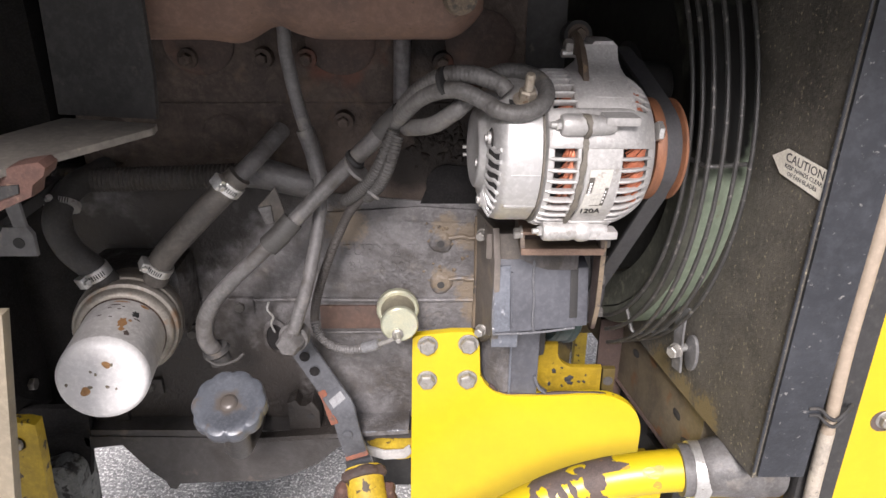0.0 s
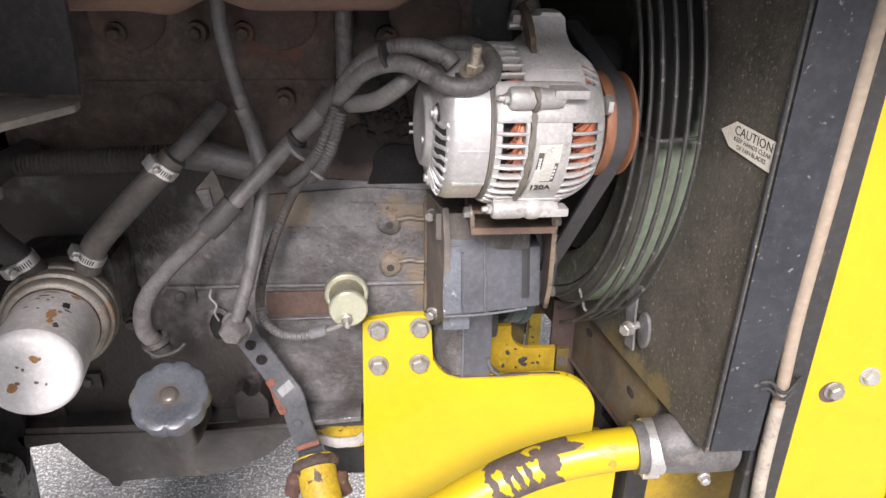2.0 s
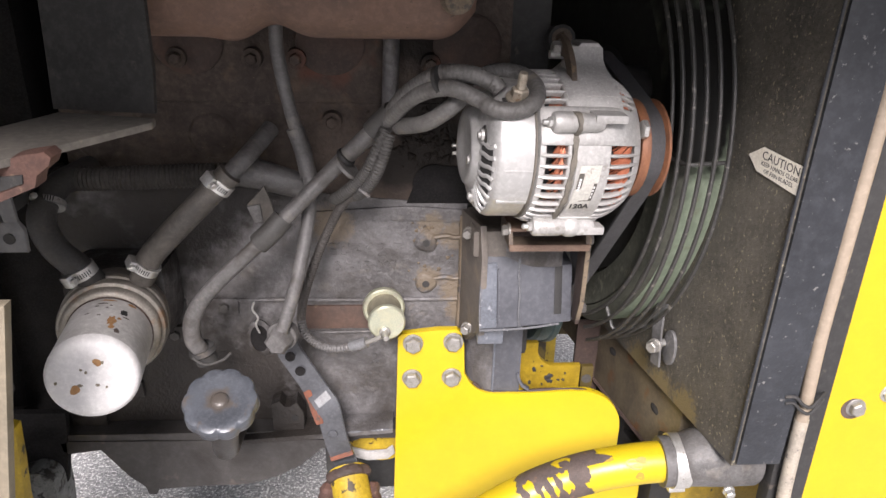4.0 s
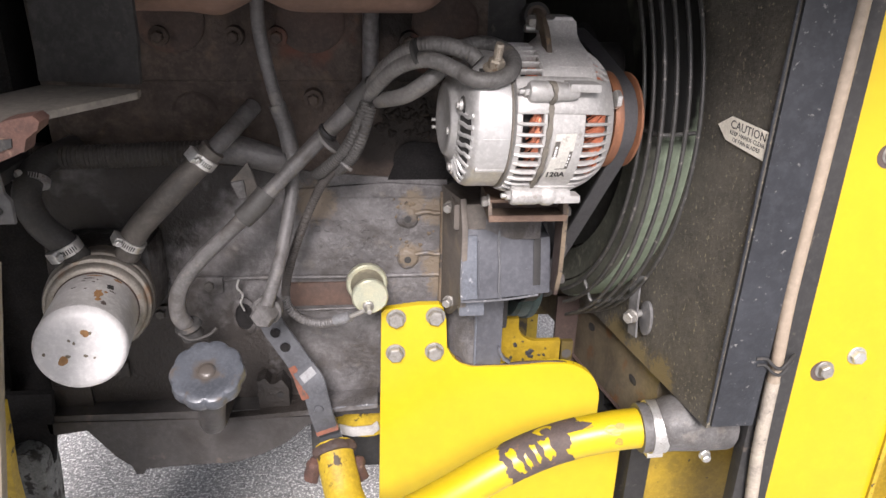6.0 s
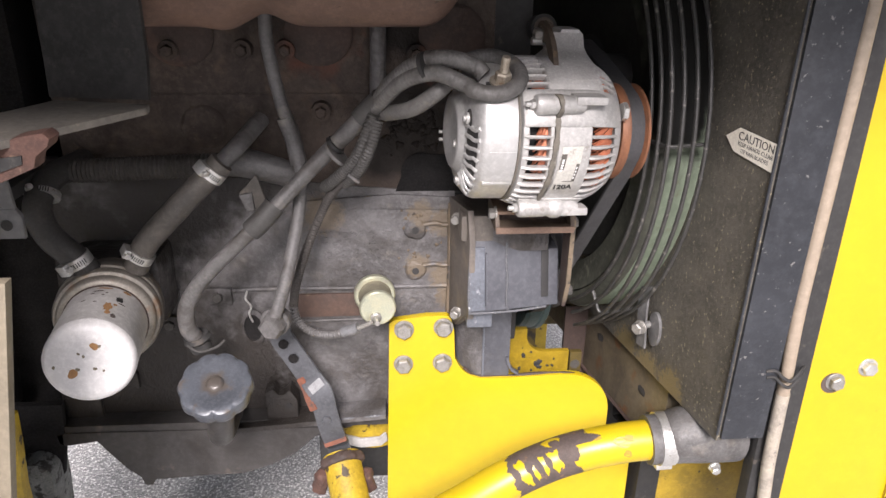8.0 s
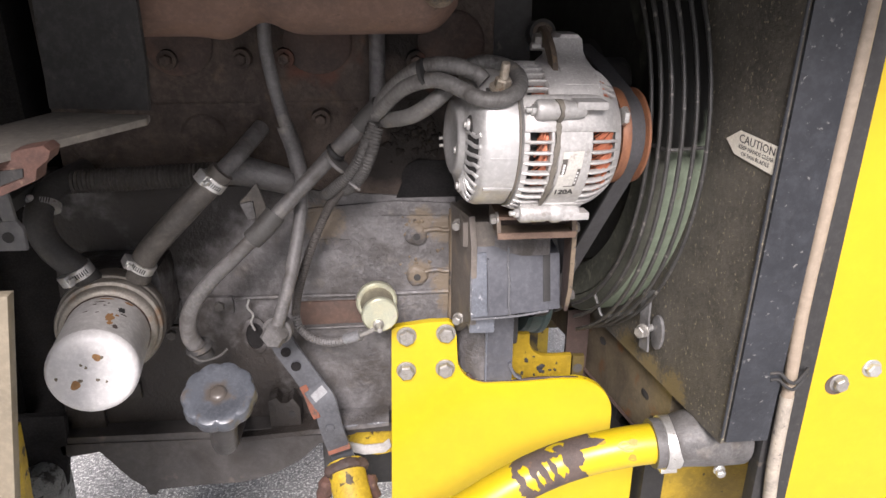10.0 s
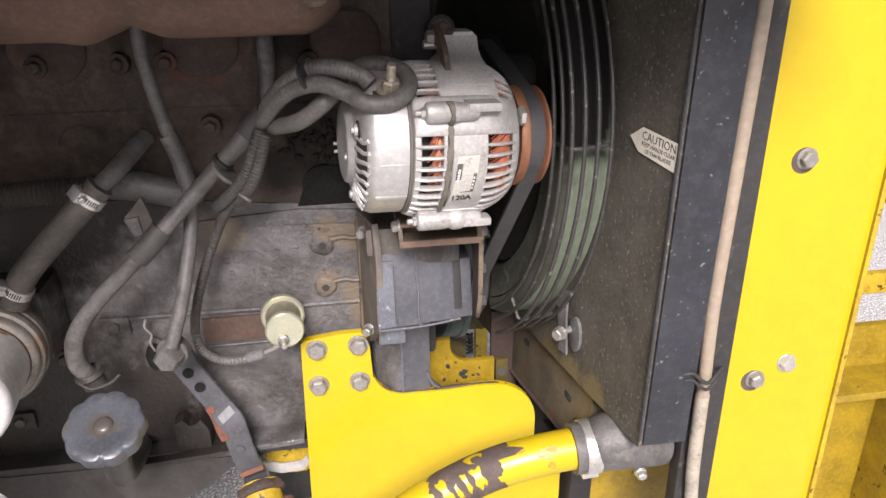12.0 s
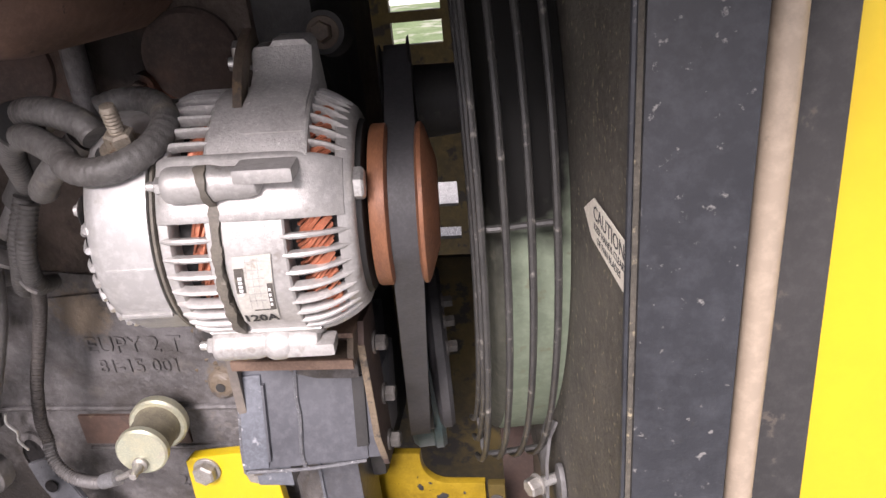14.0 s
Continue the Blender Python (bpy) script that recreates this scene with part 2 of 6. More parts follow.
M_filterhead = mat("grimy_filter_ring", (0.27, 0.25, 0.22), (0.16, 0.145, 0.12), (0.22, 0.13, 0.07), rough=0.5, metal=0.5, s1=40, s3=30, th=0.58, edge=0.15, bump=0.3)
M_cap = mat("grey_filler_cap", (0.072, 0.079, 0.092), (0.046, 0.050, 0.058), (0.088, 0.070, 0.055), rough=0.34, metal=0.1, s1=26, s3=35, th=0.60, edge=0.1, bump=0.3)
stain_or_shade(M_cap, (0.070, 0.060, 0.052), [(-0.242, 0.679, 0.993, 0.024)], 90)
M_speckle = mat("speckled_foam_panel", (0.090, 0.082, 0.066), (0.048, 0.044, 0.036), (0.27, 0.235, 0.16), rough=0.8, s1=20, s3=230, th=0.60, edge=0.10, bump=0.9, bs=400, bdist=0.0012, stretch=(1, 1, 0.8))
stain_or_shade(M_speckle, (0.155, 0.120, 0.055), [(0.31, 0.90, 0.890, 0.05), (0.34, 0.78, 0.895, 0.045), (0.33, 0.84, 0.885, 0.05)], 160)
M_bluegrey = mat("satin_blue_grey_paint", (0.028, 0.031, 0.037), (0.016, 0.018, 0.022), (0.17, 0.168, 0.16), rough=0.40, s1=7, s3=130, th=0.635, edge=0.06, bump=0.5, bs=220)
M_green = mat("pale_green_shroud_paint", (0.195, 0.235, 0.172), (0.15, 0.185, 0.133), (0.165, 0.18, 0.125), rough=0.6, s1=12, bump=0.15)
# darker copy of the shroud's green, for its lip and inner face
M_greendark = mat("dark_olive_green", (0.085, 0.088, 0.070), (0.050, 0.052, 0.042), (0.13, 0.13, 0.10), rough=0.7, s1=14, s3=60, th=0.6, edge=0.1, bump=0.3)
# the fade to near black at the shroud's top is painted into the colour
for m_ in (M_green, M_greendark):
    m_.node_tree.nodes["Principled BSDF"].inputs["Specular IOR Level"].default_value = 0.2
    stain_or_shade(m_, (0.008, 0.008, 0.007), [(0.315, 0.79, 1.38, 0.17), (0.31, 0.86, 1.50, 0.20), (0.29, 0.80, 1.30, 0.12)], 22)
M_fan = mat("dust_filmed_fan", (0.026, 0.026, 0.022), (0.014, 0.014, 0.012), (0.045, 0.044, 0.036), rough=0.85, s1=10, s3=40, th=0.6, edge=0.2, bump=0.2)
# scuffed paler copy of the mount's grey, light put into the colour
M_greyblue = mat("scuffed_lit_blue_grey", (0.120, 0.130, 0.150), (0.075, 0.082, 0.096), (0.26, 0.27, 0.29), rough=0.36, s1=30, s3=90, th=0.64, edge=0.05, bump=0.4, bs=160, bdist=0.001)
M_zincdull = mat("pale_steel_grey", (0.24, 0.245, 0.25), (0.13, 0.13, 0.135), (0.12, 0.11, 0.10), rough=0.4, metal=0.4, s1=60, s3=90, th=0.6)
M_spotbrown = mat("grey_brown_spot", (0.20, 0.17, 0.12), (0.12, 0.10, 0.07), rough=0.7, s1=120)
M_wire = mat("black_coated_wire", (0.048, 0.047, 0.044), (0.026, 0.026, 0.025), (0.20, 0.19, 0.17), rough=0.42, s1=60, s3=90, th=0.60, edge=0.1)
M_teal = mat("teal_pulley_paint", (0.060, 0.092, 0.092), (0.034, 0.050, 0.050), (0.060, 0.048, 0.036), rough=0.4, s1=40)
M_pulley = mat("orange_rusty_pulley", (0.235, 0.100, 0.048), (0.150, 0.065, 0.036), (0.30, 0.17, 0.085), rough=0.5, metal=0.25, s1=40, s3=60, th=0.66, stretch=(3, 1, 1))
M_mountgrey = mat("weathered_grey_rubber", (0.20, 0.21, 0.205), (0.10, 0.105, 0.10), (0.035, 0.034, 0.032), rough=0.8, s1=40, s3=60, th=0.53, edge=0.08, bump=0.8, bs=160, bdist=0.002)
M_tube = mat("tan_plastic_tube", (0.30, 0.245, 0.185), (0.255, 0.21, 0.16), (0.20, 0.165, 0.13), rough=0.45, s1=10, s3=60, th=0.66, edge=0.1, bump=0.15)
M_tubeworn = mat("worn_grey_tube", (0.36, 0.32, 0.26), (0.22, 0.20, 0.17), (0.12, 0.11, 0.10), rough=0.55, s1=30, s3=80, th=0.6, edge=0.08, bump=0.3)
M_label = mat("cream_label", (0.72, 0.69, 0.60), (0.66, 0.62, 0.53), (0.5, 0.44, 0.33), rough=0.5, s1=40, bump=0)
M_ink = mat("black_ink", (0.015, 0.015, 0.015), (0.03, 0.03, 0.03), rough=0.5, bump=0)
M_white = mat("white_plate", (0.75, 0.75, 0.74), (0.66, 0.66, 0.65), rough=0.5, bump=0)
M_typeplate = mat("dulled_type_plate", (0.52, 0.51, 0.465), (0.42, 0.41, 0.37), (0.28, 0.25, 0.21), rough=0.45, metal=0.2, s1=60, bump=0.05)
M_platebar = mat("faded_plate_print", (0.085, 0.078, 0.066), (0.055, 0.05, 0.044), (0.16, 0.145, 0.12), rough=0.5, s1=120, bump=0)
M_asphalt = mat("asphalt", (0.44, 0.44, 0.435), (0.17, 0.17, 0.17), (0.88, 0.88, 0.86), rough=0.75, s1=60, s3=130, th=0.53, edge=0.05, bump=1.0, bs=180, bdist=0.005)
M_tanframe = mat("cream_door_edge", (0.20, 0.172, 0.124), (0.15, 0.13, 0.095), rough=0.5, s1=12)
M_grass = mat("verge_grass", (0.20, 0.27, 0.13), (0.11, 0.17, 0.07), (0.36, 0.38, 0.30), rough=0.9, s1=3, s3=2, th=0.52)
M_dark = mat("dark_sheet_steel", (0.030, 0.029, 0.028), (0.02, 0.02, 0.02), (0.07, 0.06, 0.05), rough=0.7, s1=10)
# bracket plate's upright: darker copy, its shade put into the colour
M_shadedplate = mat("shaded_dusty_plate", (0.026, 0.025, 0.024), (0.014, 0.0135, 0.013), (0.050, 0.045, 0.040), rough=0.65, s1=12, s3=60, th=0.62, edge=0.12, bump=0.3)
M_bar = mat("worn_black_bar_paint", (0.075, 0.078, 0.086), (0.048, 0.050, 0.055), (0.30, 0.31, 0.33), rough=0.30, s1=26, s3=70, th=0.69, edge=0.03, bump=0.3)
M_iron = mat("dirty_iron_bolt", (0.085, 0.080, 0.074), (0.05, 0.047, 0.043), (0.15, 0.12, 0.09), rough=0.6, metal=0.2, s1=60, bump=0.4)
for m_ in (M_shadedplate, M_head):
    m_.node_tree.nodes["Principled BSDF"].inputs["Specular IOR Level"].default_value = 0.2
M_beam = mat("oily_frame_beam", (0.135, 0.110, 0.070), (0.082, 0.068, 0.046), (0.15, 0.075, 0.030), rough=0.5, s1=16, s3=24, th=0.58, edge=0.1, bump=0.3, grime=(0.048, 0.038, 0.028), gs=9, gth=0.49)

# ---- mesh tools ----
ORIGIN = {}


def thing(name, at, label, category, group="", kind=""):
    ob = new(name)
    ob.location = at
    ob.empty_display_size = 0.02
    ORIGIN[ob] = Vector(at)
    return tagged(ob, label, category, group, kind)


def finish(bm, material, origin, name, angle=38):
    bmesh.ops.recalc_face_normals(bm, faces=bm.faces)
    bm.transform(Matrix.Translation(-origin))
    me = bpy.data.meshes.new(name)
    bm.to_mesh(me)
    bm.free()
    me.materials.append(material)
    me.shade_smooth()
    me.set_sharp_from_angle(angle=radians(angle))
    return me


def part(name, bm, material, parent, label="", angle=38):
    """Links a bmesh, given in world places, as one mesh object under a thing or a part."""
    ob = new(name, finish(bm, material, ORIGIN[parent], name, angle))
    ob.parent = parent
    ORIGIN[ob] = ORIGIN[parent]
    return tagged(ob, label)


def single(name, bm, material, label, category, group="", kind="", angle=38):
    """A thing, or a piece of the setting, that is one mesh."""
    c = Vector((0, 0, 0))
    for v in bm.verts:
        c += v.co
    c /= max(1, len(bm.verts))
    ob = new(name, finish(bm, material, c, name, angle))
    ob.location = c
    ORIGIN[ob] = c
    return tagged(ob, label, category, group, kind)


def join(*bms):
    out = bmesh.new()
    for b in bms:
        me = bpy.data.meshes.new("tmp")
        b.to_mesh(me)
        b.free()
        out.from_mesh(me)
        bpy.data.meshes.remove(me)
    return out


def box(lo, hi, bevel=0.0, m=None):
    bm = bmesh.new()
    bmesh.ops.create_cube(bm, size=1)
    c, s = [(a + b) / 2 for a, b in zip(lo, hi)], [abs(b - a) for a, b in zip(lo, hi)]
    bm.transform(Matrix.LocRotScale(c, None, s))
    if bevel:
        bmesh.ops.bevel(bm, geom=bm.edges[:], offset=bevel, segments=2, affect="EDGES", profile=0.7)
    if m:
        bm.transform(m)
    return bm


def frame_of(axis, up=(0, 0, 1)):
    """A turn whose z is the axis."""
    z = Vector(axis).normalized()
    u = Vector(up)
    if abs(z.dot(u)) > 0.98:
        u = Vector((1, 0, 0))
    x = u.cross(z).normalized()
    return Matrix((x, z.cross(x), z)).transposed().to_4x4()


def lathe(profile, at, axis, segs=40, wobble=None):
    """Turns (radius, height) round an axis through at. wobble(angle, i) scales the radius."""
    bm = bmesh.new()
    rings = []
    for i, (r, h) in enumerate(profile):
        if r < 1e-6:
            rings.append([bm.verts.new((0, 0, h))])
        else:
            rings.append([bm.verts.new((r * (wobble(a, i) if wobble else 1) * math.cos(a), r * (wobble(a, i) if wobble else 1) * math.sin(a), h)) for a in [2 * math.pi * k / segs for k in range(segs)]])
    for a, b in zip(rings[:-1], rings[1:]):
        for k in range(segs):
            q = [a[k % len(a)], a[(k + 1) % len(a)], b[(k + 1) % len(b)], b[k % len(b)]]
            q = list(dict.fromkeys(q))
            if len(q) > 2:
                bm.faces.new(q)
    for ring in (rings[0], rings[-1]):
        if len(ring) > 2:
            bm.faces.new(ring)
    bm.transform(Matrix.Translation(at) @ frame_of(axis))
    return bm


def spline(points, steps=8):
    """A smooth line through the points (Catmull-Rom)."""
    p = [Vector(q) for q in points]
    p = [2 * p[0] - p[1]] + p + [2 * p[-1] - p[-2]]
    out = []
    for a, b, c, d in zip(p[:-3], p[1:-2], p[2:-1], p[3:]):
        for k in range(steps):
            t = k / steps
            out.append(0.5 * (2 * b + (c - a) * t + (2 * a - 5 * b + 4 * c - d) * t * t + (3 * b - a - 3 * c + d) * t ** 3))
    return out + [p[-2]]


def tube(points, radius, segs=12, steps=8, smooth=True, closed=False, ribs=0.0, pitch=0.006, flat=1.0, up=None):
    """A round bar or hose along points. ribs: depth of corrugation with that pitch. flat: height against width."""
    line = spline(points, steps) if smooth else [Vector(q) for q in points]
    if ribs:
        dense = []
        for a, b in zip(line[:-1], line[1:]):
            n_ = max(1, int((b - a).length / (pitch / 4)))
            dense += [a.lerp(b, k / n_) for k in range(n_)]
        line = dense + [line[-1]]
    bm = bmesh.new()
    rings, prev, far = [], None, 0.0
    for i, p in enumerate(line):
        if closed:
            d = line[(i + 1) % len(line)] - line[i - 1]
        else:
            d = line[min(i + 1, len(line) - 1)] - line[max(i - 1, 0)]
        d.normalize()
        if prev is None:
            u = Vector(up) if up else (Vector((0, 0, 1)) if abs(d.z) < 0.9 else Vector((0, 1, 0)))
        else:
            u = prev
        u = (u - d * u.dot(d)).normalized()
        prev, s = u, d.cross(u)
        if i:
            far += (p - line[i - 1]).length
        r = radius(i / max(1, len(line) - 1)) if callable(radius) else radius
        if ribs:
            r += ribs * (0.5 + 0.5 * math.cos(2 * math.pi * far / pitch))
        rings.append([bm.verts.new(p + r * (math.cos(a) * s + flat * math.sin(a) * u)) for a in [2 * math.pi * k / segs for k in range(segs)]])
    pairs = list(zip(rings[:-1], rings[1:])) + ([(rings[-1], rings[0])] if closed else [])
    for a, b in pairs:
        for k in range(segs):
            bm.faces.new((a[k], a[(k + 1) % segs], b[(k + 1) % segs], b[k]))
    if not closed:
        bm.faces.new(rings[0])
        bm.faces.new(rings[-1])
    return bm


def prism(outline, m, depth, bevel=0.0):
    """An outline in the x-y plane of m, made solid along m's z by depth."""
    bm = bmesh.new()
    vs = [bm.verts.new((x, y, 0)) for x, y in outline]
    fc = bm.faces.new(vs)
    r = bmesh.ops.extrude_face_region(bm, geom=[fc])
    bmesh.ops.translate(bm, verts=[v for v in r["geom"] if isinstance(v, bmesh.types.BMVert)], vec=(0, 0, depth))
    if bevel:
        caps = [e for e in bm.edges if len({round(v.co.z, 6) for v in e.verts}) == 1]
        bmesh.ops.bevel(bm, geom=caps, offset=bevel, segments=2, affect="EDGES", profile=0.7)
    bm.transform(m)
    return bm


def facing(y):
    """The plane of a plate that faces the open side, at that depth: outline in x and z; depth goes inwards."""
    return Matrix(((1, 0, 0, 0), (0, 0, 1, y), (0, 1, 0, 0), (0, 0, 0, 1)))


def sideways(x):
    """The plane of a plate square to the crank axis: outline in y and z; depth goes along x."""
    return Matrix(((0, 0, 1, x), (1, 0, 0, 0), (0, 1, 0, 0), (0, 0, 0, 1)))


def arc(cx, cy, r, a0, a1, n=8):
    return [(cx + r * math.cos(radians(a0 + (a1 - a0) * k / n)), cy + r * math.sin(radians(a0 + (a1 - a0) * k / n))) for k in range(n + 1)]


def strap(points, width, thick, m_side):
    """A flat bar along points, m_side: the direction of its width."""
    side = Vector(m_side).normalized()
    line = [Vector(p) for p in points]
    bm = bmesh.new()
    rows_ = []
    for i, p in enumerate(line):
        d = (line[min(i + 1, len(line) - 1)] - line[max(i - 1, 0)]).normalized()
        s = (side - d * side.dot(d)).normalized()
        nrm = d.cross(s)
        rows_.append([bm.verts.new(p + a * s * width / 2 + b * nrm * thick / 2) for a, b in ((-1, -1), (1, -1), (1, 1), (-1, 1))])
    for a, b in zip(rows_[:-1], rows_[1:]):
        for k in range(4):
            bm.faces.new((a[k], a[(k + 1) % 4], b[(k + 1) % 4], b[k]))
    bm.faces.new(rows_[0])
    bm.faces.new(rows_[-1])
    bmesh.ops.recalc_face_normals(bm, faces=bm.faces)
    bmesh.ops.bevel(bm, geom=[e for e in bm.edges if e.calc_face_angle(0) > 0.5], offset=thick * 0.18, segments=2, affect="EDGES")
    return bm


def hexhead(at, axis, flats, height, washer=0.0, turn=0.0):
    """A hexagon head, chamfered, on its washer."""
    r = flats / math.sqrt(3)
    ch = min(height * 0.25, flats * 0.1)
    bm = lathe([(r, 0), (r, height - ch), (r - ch, height), (0, height)], (0, 0, 0), (0, 0, 1), 6)
    bm.transform(Matrix.Rotation(turn, 4, "Z"))
    bms = [bm]
    if washer:
        w = lathe([(washer, -0.0025), (washer, -0.0004), (washer - 0.0004, 0.0), (0, 0)], (0, 0, 0), (0, 0, 1), 24)
        bms.append(w)
    bm = join(*bms)
    bm.transform(Matrix.Translation(at) @ frame_of(axis))
    return bm


def words(text, size, m, material, name, parent, depth=0.0002, align="CENTER", bold=0.0):
    """Raised or printed letters in the built-in font; m places its x-y plane."""
    cu = bpy.data.curves.new("tmp", "FONT")
    cu.body, cu.size, cu.extrude, cu.align_x, cu.align_y = text, size, depth, align, "CENTER"
    cu.resolution_u, cu.offset = 2, bold
    ob = new("tmp", cu)
    me = bpy.data.meshes.new_from_object(ob.evaluated_get(bpy.context.evaluated_depsgraph_get()))
    bpy.data.objects.remove(ob)
    bm = bmesh.new()
    bm.from_mesh(me)
    bpy.data.meshes.remove(me)
    bm.transform(m)
    return part(name, bm, material, parent)


def place(at, x, z):
    """A turn and place from its x and z directions."""
    x, z = Vector(x).normalized(), Vector(z).normalized()
    x = (x - z * x.dot(z)).normalized()
    m = Matrix((x, z.cross(x), z)).transposed().to_4x4()
    m.translation = at
    return m


def hose_clamp(at, axis, r, screw, width=0.011):
    """A worm-drive band clamp; screw: direction from its middle to the screw housing."""
    at, axis = Vector(at), Vector(axis).normalized()
    s = Vector(screw)
    s = (s - axis * s.dot(axis)).normalized()
    t = axis.cross(s)
    c = thing("hose_clamp", at, "shiny steel worm-drive hose clamp on a rubber hose", "hose clamp", "hose clamps")
    part("band", lathe([(r, -width / 2), (r + 0.0012, -width / 2), (r + 0.0012, width / 2), (r, width / 2)], at, axis, 36), M_zinc, c)
    m = Matrix((t, axis, s)).transposed().to_4x4()
    m.translation = at + s * (r + 0.004)
    part("screw_housing", box((-0.008, -width * 0.55, -0.004), (0.008, width * 0.55, 0.004), 0.0015, m), M_zinc, c)
    part("screw", hexhead(at + s * (r + 0.004) + t * 0.008, t, 0.007, 0.005), M_zinc, c)
    for k in range(7):
        a = (k - 3) * 0.16 + 1.0
        d = s * math.cos(a) + t * math.sin(a)
        part("slot", box((-0.0006, -0.003, -0.0003), (0.0006, 0.003, 0.0003), 0, place(at + d * (r + 0.0013), t * math.cos(a) - s * math.sin(a), d)), M_dark, c)
    return c

# ---- the setting ----
gb = bmesh.new()
bmesh.ops.create_grid(gb, x_segments=2, y_segments=2, size=60)
single("ground", gb, M_asphalt, "grey coarse asphalt yard under the machine", "ground", kind="structure")

# unseen roof and end walls that shape the light; far side with its openings
single("ceiling", join(box((-0.14, 0.38, 1.56), (0.47, 2.02, 1.60), 0.004), box((-1.0, 0.25, 1.56), (-0.141, 2.02, 1.60), 0.004)), M_dark, "unseen dark steel canopy roof, stepped to shade the engine bay", "roof", kind="structure")
# unseen door leaf, added to keep light off the left of the bay
door = thing("shade_door", (-0.58, -0.05, 0.45), "unseen yellow door leaf added to shade the left side", "door")
Dm = place((-0.435, 0.42, 0), (-0.58, -0.81, 0), (0, 0, 1))
part("leaf", box((0.0, -0.03, 0.45), (1.25, 0.0, 1.56), 0.006, Dm), M_yellow, door)
part("inner_lining", box((0.03, 0.001, 0.48), (1.22, 0.005, 1.53), 0.002, Dm), M_dark, door, "dark inner lining")
single("wall_left", box((-1.04, 0.60, 0.55), (-1.0, 2.02, 1.62)), M_dark, "dark steel end wall of the engine bay", "wall", kind="structure")
single("wall_right", box((1.3, 0.95, 0.86), (1.34, 2.02, 1.62)), M_yellow, "yellow steel end wall of the machine", "wall", kind="structure")
far = [box((-1.0, 1.98, z0), (1.3, 2.0, z1)) for z0, z1 in ((0.55, 0.708), (0.740, 0.795), (0.858, 1.185), (1.235, 1.257), (1.30, 1.62))]
far += [box((x0, 1.98, z0), (x1, 2.0, z1)) for z0, z1 in ((0.708, 0.740), (0.795, 0.858), (1.185, 1.235), (1.257, 1.30)) for x0, x1 in ((-1.0, 0.0), (0.115, 1.3))]
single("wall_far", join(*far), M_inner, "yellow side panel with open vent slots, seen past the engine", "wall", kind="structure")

# ---- engine block ----
eng = thing("engine", (-0.2, 1.0, 0.70), "grimy dark cast-iron diesel engine block with dried tan dirt", "engine")
face = [(-0.530, 0.80), (0.052, 0.80), (0.052, 1.146), (0.012, 1.147), (-0.03, 1.150), (-0.12, 1.158), (-0.20, 1.168), (-0.47, 1.172), (-0.49, 1.150), (-0.50, 1.0), (-0.525, 0.92)]
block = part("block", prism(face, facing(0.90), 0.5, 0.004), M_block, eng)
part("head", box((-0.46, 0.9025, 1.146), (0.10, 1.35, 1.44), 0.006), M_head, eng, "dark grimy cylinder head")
part("head_joint", box((-0.43, 0.9010, 1.276), (0.08, 0.93, 1.2795), 0.001), M_head, eng)
part("side_cover", prism([(-0.17, 1.124), (0.045, 1.120), (0.045, 1.138), (-0.03, 1.143), (-0.17, 1.134)], facing(0.8965), 0.03, 0.003), M_block, eng)
part("machined_strip", prism([(-0.172, 0.958), (-0.052, 0.958), (-0.052, 0.994), (-0.172, 0.994)], facing(0.8965), 0.01, 0.001), M_blockrust, eng, "rusty machined strip along the block")
part("casting_ridge", tube([(-0.30, 0.8995, 1.002), (-0.20, 0.8990, 1.0035), (-0.10, 0.8990, 1.0025), (0.045, 0.8995, 1.003)], 0.0035, 8), M_block, eng)
part("casting_ridge", tube([(-0.17, 0.8995, 0.950), (-0.08, 0.8992, 0.9515), (0.0, 0.8995, 0.953)], 0.0028, 8), M_block, eng)
part("pan_rail", box((-0.535, 0.870, 0.784), (-0.043, 0.93, 0.800), 0.003), M_rail, eng)
part("block_corner", box((-0.522, 0.892, 0.790), (-0.470, 0.90, 0.835), 0.004), M_block, eng)
part("rail_lip", prism([(-0.285, 0.786), (-0.05, 0.804), (-0.05, 0.812), (-0.285, 0.795)], facing(0.856), 0.044, 0.002), M_block, eng)
sump = [(-0.535, 0.790), (-0.532, 0.768), (-0.520, 0.767), (-0.477, 0.773), (-0.442, 0.722), (-0.423, 0.704), (-0.419, 0.689), (-0.408, 0.688), (-0.402, 0.698), (-0.34, 0.702), (-0.27, 0.704), (-0.225, 0.718), (-0.188, 0.738), (-0.156, 0.768), (-0.10, 0.784)]
part("oil_pan", prism(sump, facing(0.868), 0.24, 0.003), M_rail, eng, "black oil pan below the block")
# plain dark box added to fill the dark area behind the engine
part("dark_rear_box", box((-0.165, 0.97, 0.60), (0.0, 1.25, 0.80), 0.01), M_dark, eng)

for p in ([(-0.118, 0.8555, 0.8073), (-0.106, 0.8553, 0.8082), (-0.096, 0.8556, 0.8092)], [(-0.082, 0.8555, 0.8098), (-0.066, 0.8553, 0.8110), (-0.054, 0.8556, 0.8120)]):
    part("scuffed_edge", tube(p, lambda u: 0.0006 + 0.0012 * math.sin(math.pi * u), 6), M_weld, eng, "scuffed bright edge")
